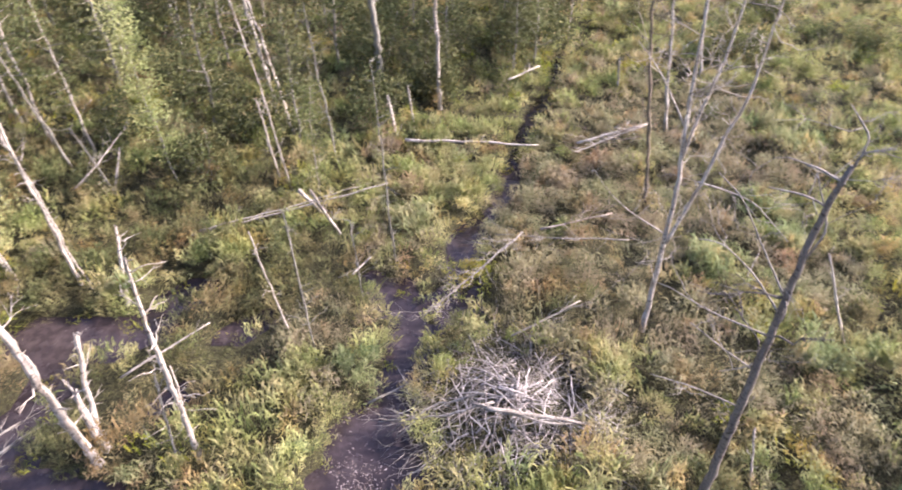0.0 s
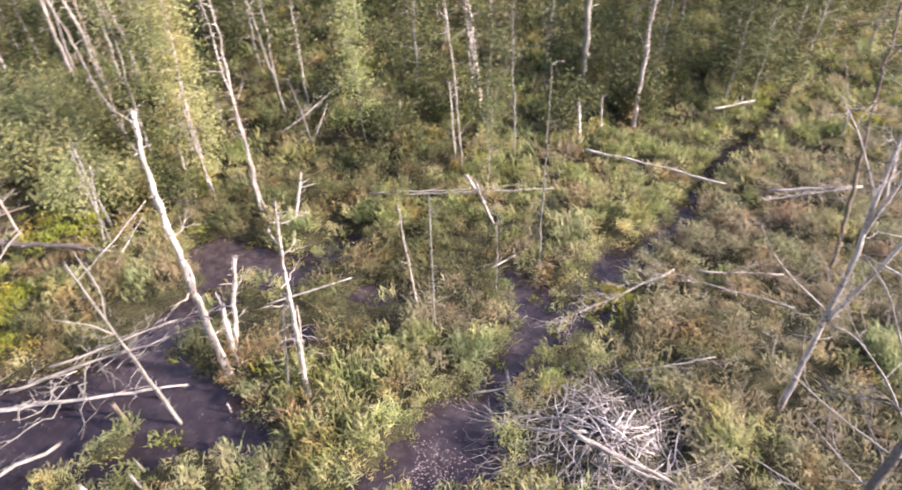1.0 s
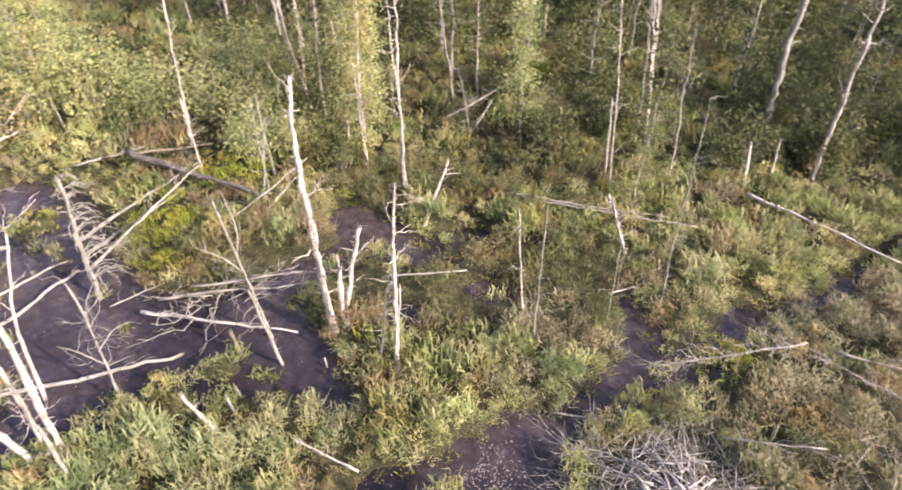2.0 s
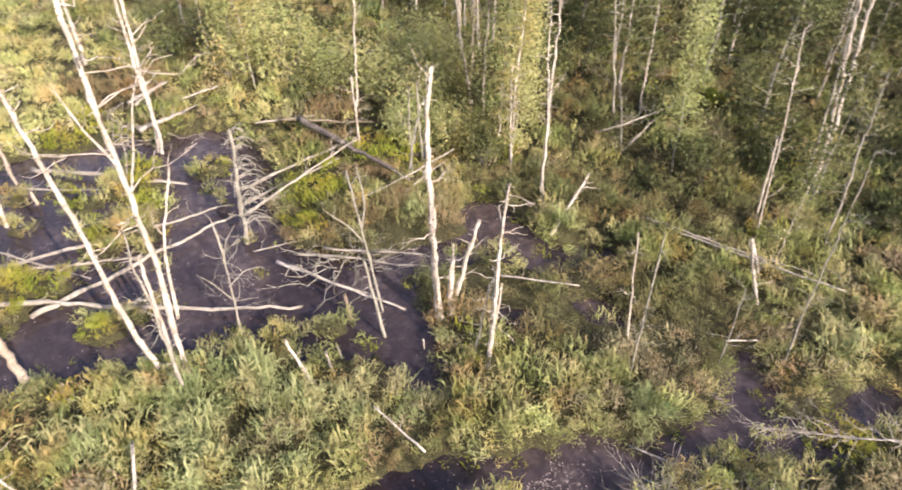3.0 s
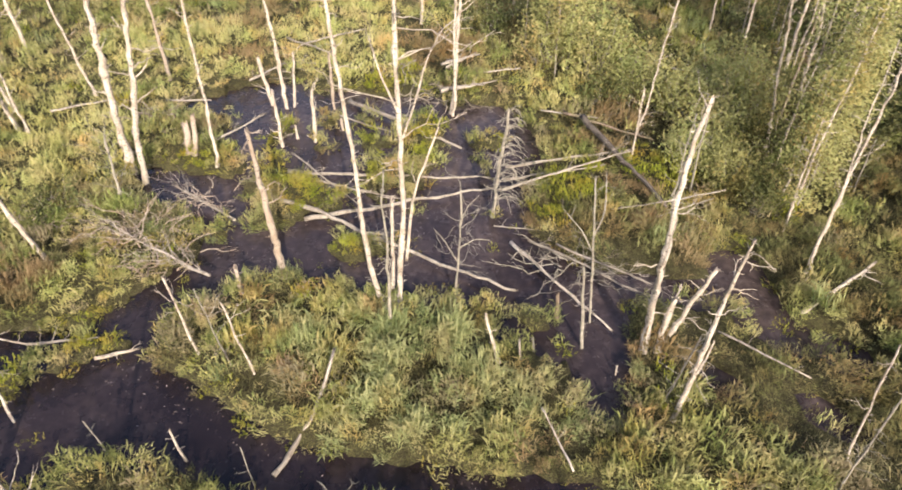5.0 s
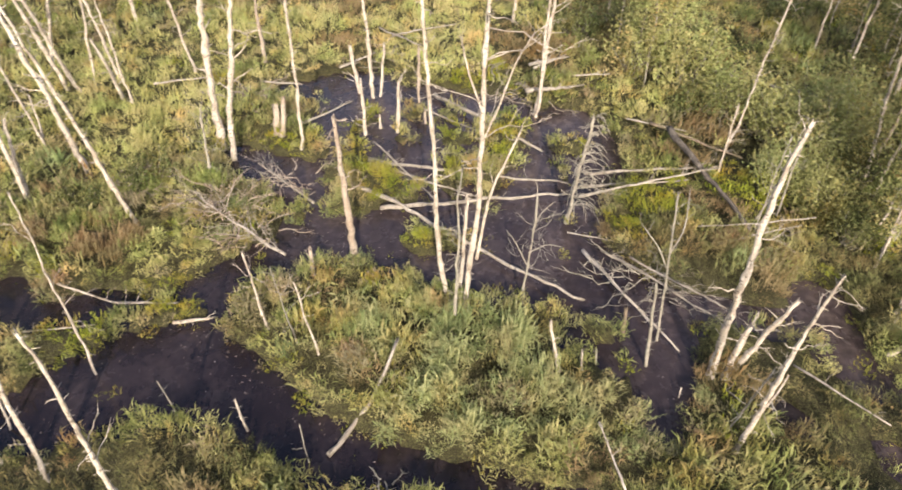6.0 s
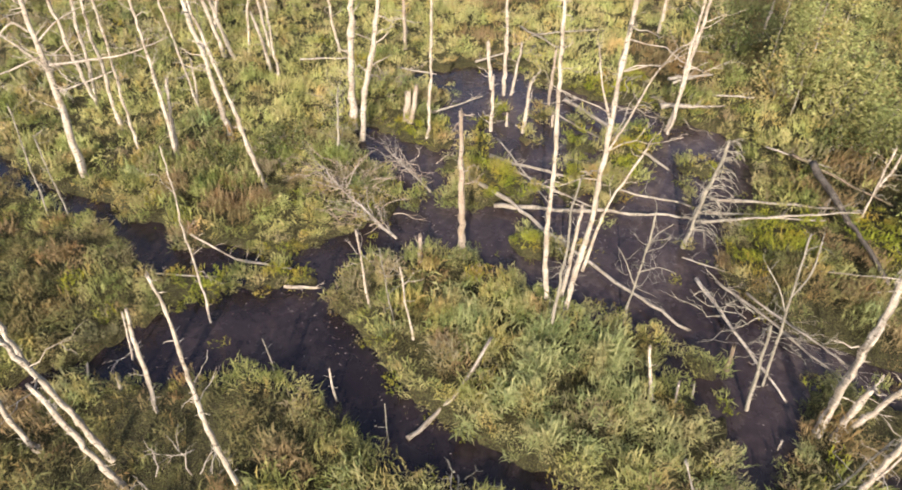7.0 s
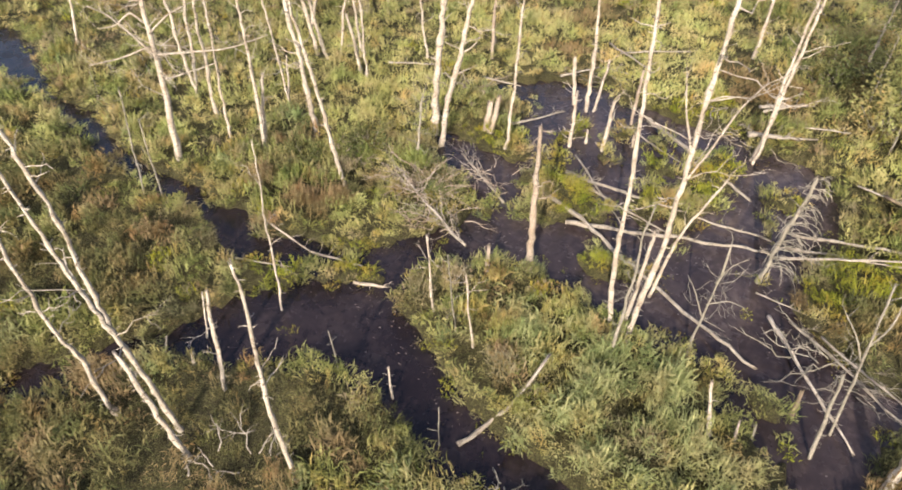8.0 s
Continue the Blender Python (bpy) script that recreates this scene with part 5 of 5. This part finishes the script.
for pts, r in (([(0.49, 5.63, 0.85), (1.5, 5.62, 0.6), (2.58, 5.59, 0.25)], 0.034), ([(0.3, 5.75, 0.8), (1.4, 5.5, 0.62), (2.3, 5.75, 0.3)], 0.022), ([(0.6, 5.75, 0.82), (-0.2, 5.72, 0.5), (-1.1, 5.85, 0.2)], 0.02), ([(0.5, 5.9, 0.85), (-0.3, 5.95, 0.45), (-0.8, 5.6, 0.2)], 0.018)):
    g = Geo()
    path = smooth_path(np.array(pts) * 1.3, 14) - np.array([LODGE[0], LODGE[1], 0])
    path += rng.normal(size=path.shape) * 0.012
    g.tube(path, np.linspace(r * 1.3, r * 0.72, 14), 8, rough=0.05)
    away = (path[-1] - path[0]) / np.linalg.norm(path[-1] - path[0])
    for _ in range(3 if r > 0.021 else 9):
        twig(g, path[rng.integers(5, 13)], rng.normal(size=3) * 0.45 + away * (0.3 if r > 0.021 else 1.0) + [0, 0, 0.15], 0.6, 0.009, 2)
    part("pole", g, BARK["pale"], lodge, "long peeled silver pole")

# ---------------------------------------------------------------- leafy trees and bushes


def leaf_cloud(centres, spread, per, size):
    c = np.repeat(np.asarray(centres), per, 0)
    c = c + rng.normal(size=c.shape) * spread * np.array([1, 1, 0.65])
    n = len(c)
    a = rng.normal(size=(n, 3))
    a /= np.linalg.norm(a, axis=1, keepdims=True)
    b = np.cross(a, rng.normal(size=(n, 3)) + [0, 0, 1.2])
    b /= np.linalg.norm(b, axis=1, keepdims=True) + 1e-9
    s = size * rng.uniform(0.6, 1.35, (n, 1))
    v = np.stack([c - a * s, c + b * s * 0.55, c + a * s, c - b * s * 0.55], 1)
    return np_mesh("crown", v, np.arange(n)[:, None] * 4 + np.arange(4), (), None, False)


def leafy_tree(name, high, bare, spread, clumps, per, leaf, wood, mat, label, radius, category="tree"):
    ob = thing(name, (0, 0, 0), label, category, "living trees of the wood")
    path = crooked((0, 0, -0.15), (rng.normal() * 0.15, rng.normal() * 0.15, high), 14, 0.02)
    g = Geo()
    g.tube(path, np.linspace(radius * 1.15, radius * 0.15, 14), 8, rough=0.04)
    centres = []
    for k in range(clumps):
        f = bare + (1 - bare) * (k + rng.random()) / clumps
        s = f * 13
        p = path[int(s)] + (path[min(int(s) + 1, 13)] - path[int(s)]) * (s % 1)
        a = k * 2.4 + rng.normal() * 0.5
        ln = spread * (1 - 0.65 * (f - bare) / (1 - bare)) * rng.uniform(0.5, 1.1)
        e = p + np.array([math.cos(a) * ln, math.sin(a) * ln, ln * rng.uniform(0.0, 0.6)])
        b = crooked(p, e, 5, 0.1)
        g.tube(b, np.linspace(max(0.008, radius * 0.25), 0.004, 5), 5)
        centres += [b[4], b[3]] if k % 2 else [b[4]]
    part("trunk", g, BARK[wood], ob)
    me = leaf_cloud(centres, spread * 0.2 + 0.08, per, leaf)
    me.materials.append(mat)
    part("crown", me, mat, ob)
    return ob


def bush(name, radius, high, clumps, per, leaf, mat, label):
    ob = thing(name, (0, 0, 0), label, "bush", "bushes of the marsh")
    centres = []
    for k in range(clumps):
        a, f = k * 2.4 + rng.normal() * 0.4, rng.uniform(0.35, 1.0)
        e = np.array([math.cos(a) * radius * f, math.sin(a) * radius * f, high * rng.uniform(0.35, 1.0)])
        b = crooked((rng.normal() * 0.05, rng.normal() * 0.05, -0.1), e, 6, 0.08)
        g = Geo()
        g.tube(b, np.linspace(0.014, 0.004, 6), 5)
        part("stem", g, BARK["grey"], ob)
        centres += [b[5], b[4]]
    me = leaf_cloud(centres, radius * 0.22, per, leaf)
    me.materials.append(mat)
    part("crown", me, mat, ob)
    return ob


PROTO = [
    leafy_tree("young_birch", 6.6, 0.2, 0.95, 26, 46, 0.05, "white", LEAF, "slender young birch with light green leaves and white stem", 0.038),
    leafy_tree("young_birch", 7.8, 0.32, 1.1, 26, 44, 0.054, "white", LEAF, "tall young birch with white stem and thin green crown", 0.046),
    leafy_tree("young_alder", 6.0, 0.12, 1.15, 28, 40, 0.075, "grey", LEAF_DARK, "bushy dark green young alder at the forest edge", 0.05),
    leafy_tree("willow_sapling", 6.4, 0.22, 0.8, 36, 74, 0.045, "grey", LEAF_PALE, "slender willow sapling with pale yellow-green leaves", 0.03),
    leafy_tree("young_alder", 6.6, 0.16, 1.3, 28, 34, 0.08, "grey", LEAF_DARK, "leafy dark alder of the shaded wood", 0.05),
    leafy_tree("young_birch", 8.4, 0.16, 0.85, 38, 70, 0.045, "white", LEAF_PALE, "slender birch with a pale green leafy crown", 0.042),
    bush("willow_bush", 1.0, 1.7, 22, 44, 0.05, LEAF_PALE, "loose willow bush with pale yellow-green leaves"),
    bush("willow_bush", 0.9, 1.5, 16, 34, 0.06, LEAF, "rounded willow bush with soft green leaves"),
    bush("alder_bush", 1.1, 1.9, 18, 38, 0.07, LEAF_DARK, "leafy green bush of the wood's undergrowth"),
    bush("alder_bush", 0.8, 1.1, 14, 34, 0.065, LEAF_DARK, "low dark green bush of the wood's undergrowth"),
]
used = set()


def plant_at(k, x, y, scale=1.0):
    z = float(ground_height(np.array([x]), np.array([y]))[0]) - 0.03
    m = pose(x, y, z, 0, 0, rng.uniform(0, 360))
    if k in used:
        ob = copy_thing(PROTO[k], m)
    else:
        used.add(k)
        ob = PROTO[k]
        ob.matrix_basis = m
    ob.scale = (scale, scale, scale * rng.uniform(0.9, 1.12))
    return ob


for k, x, y, s in ((6, -16.5, 10.6, 1.2), (6, -14.6, 11.0, 1.1), (6, -13.5, 10.0, 0.9), (6, -18.2, 9.4, 1.2), (6, -12.7, 10.9, 0.9), (6, -15.6, 12.3, 1.3), (6, -17.4, 12.4, 1.3), (6, -19.6, 8.4, 1.4), (6, -20.6, 6.6, 1.2), (5, -13.8, 12.9, 0.9),
                   (5, -10.85, 11.87, 0.95), (3, -11.3, 12.3, 0.9), (0, -11.9, 12.2, 0.75), (3, -12.7, 13.5, 1.0), (7, -12.3, 11.0, 0.9), (7, -11.4, 11.3, 0.8), (7, -14.1, 11.5, 0.9),
                   (7, -14.3, 12.6, 1.0), (3, -19.9, 7.0, 1.15), (3, -20.5, 7.6, 1.0), (3, -20.8, 6.7, 0.9), (7, -17.6, 8.3, 1.0), (7, -21.2, 8.8, 1.4), (0, -22.4, 6.2, 0.8), (7, -23.9, 4.8, 1.2), (3, -7.8, 15.6, 0.8),
                   (0, -3.7, 15.2, 0.55), (8, -7.1, 15.9, 0.8), (2, 2.3, 22.2, 0.8), (8, 3.4, 24.6, 1.2), (8, -0.5, 21.0, 1.0), (7, -10.6, -9.4, 0.7), (7, -12.0, -8.2, 0.8), (7, 0.2, 10.1, 0.35)):
    plant_at(k, x, y, s)


def wood_edge(x):
    """How far north the wood begins."""
    return np.interp(x, [-40, -27, -16, -9, -3, 3, 7, 40], [12, 13, 15, 16.8, 17.8, 20.5, 28, 30])


placed = []
tries = 0
while len(placed) < 190 and tries < 4500:
    tries += 1
    x, y = rng.uniform(-34, 9), rng.uniform(11, 36)
    if y < wood_edge(x) or shore(np.array([x]), np.array([y]))[0] < 0.5 or any((x - a) ** 2 + (y - b) ** 2 < 1.1 for a, b in placed):
        continue
    placed.append((x, y))
    k = rng.choice([0, 1, 2, 4, 8, 9], p=[0.16, 0.18, 0.16, 0.14, 0.22, 0.14])
    plant_at(int(k), float(x), float(y), float(rng.uniform(0.8, 1.2)))
for k in range(14):
    x, y = rng.uniform(7, 22), rng.uniform(22, 34)
    plant_at(int(rng.choice([7, 8, 9])), float(x), float(y), float(rng.uniform(0.5, 0.95)))
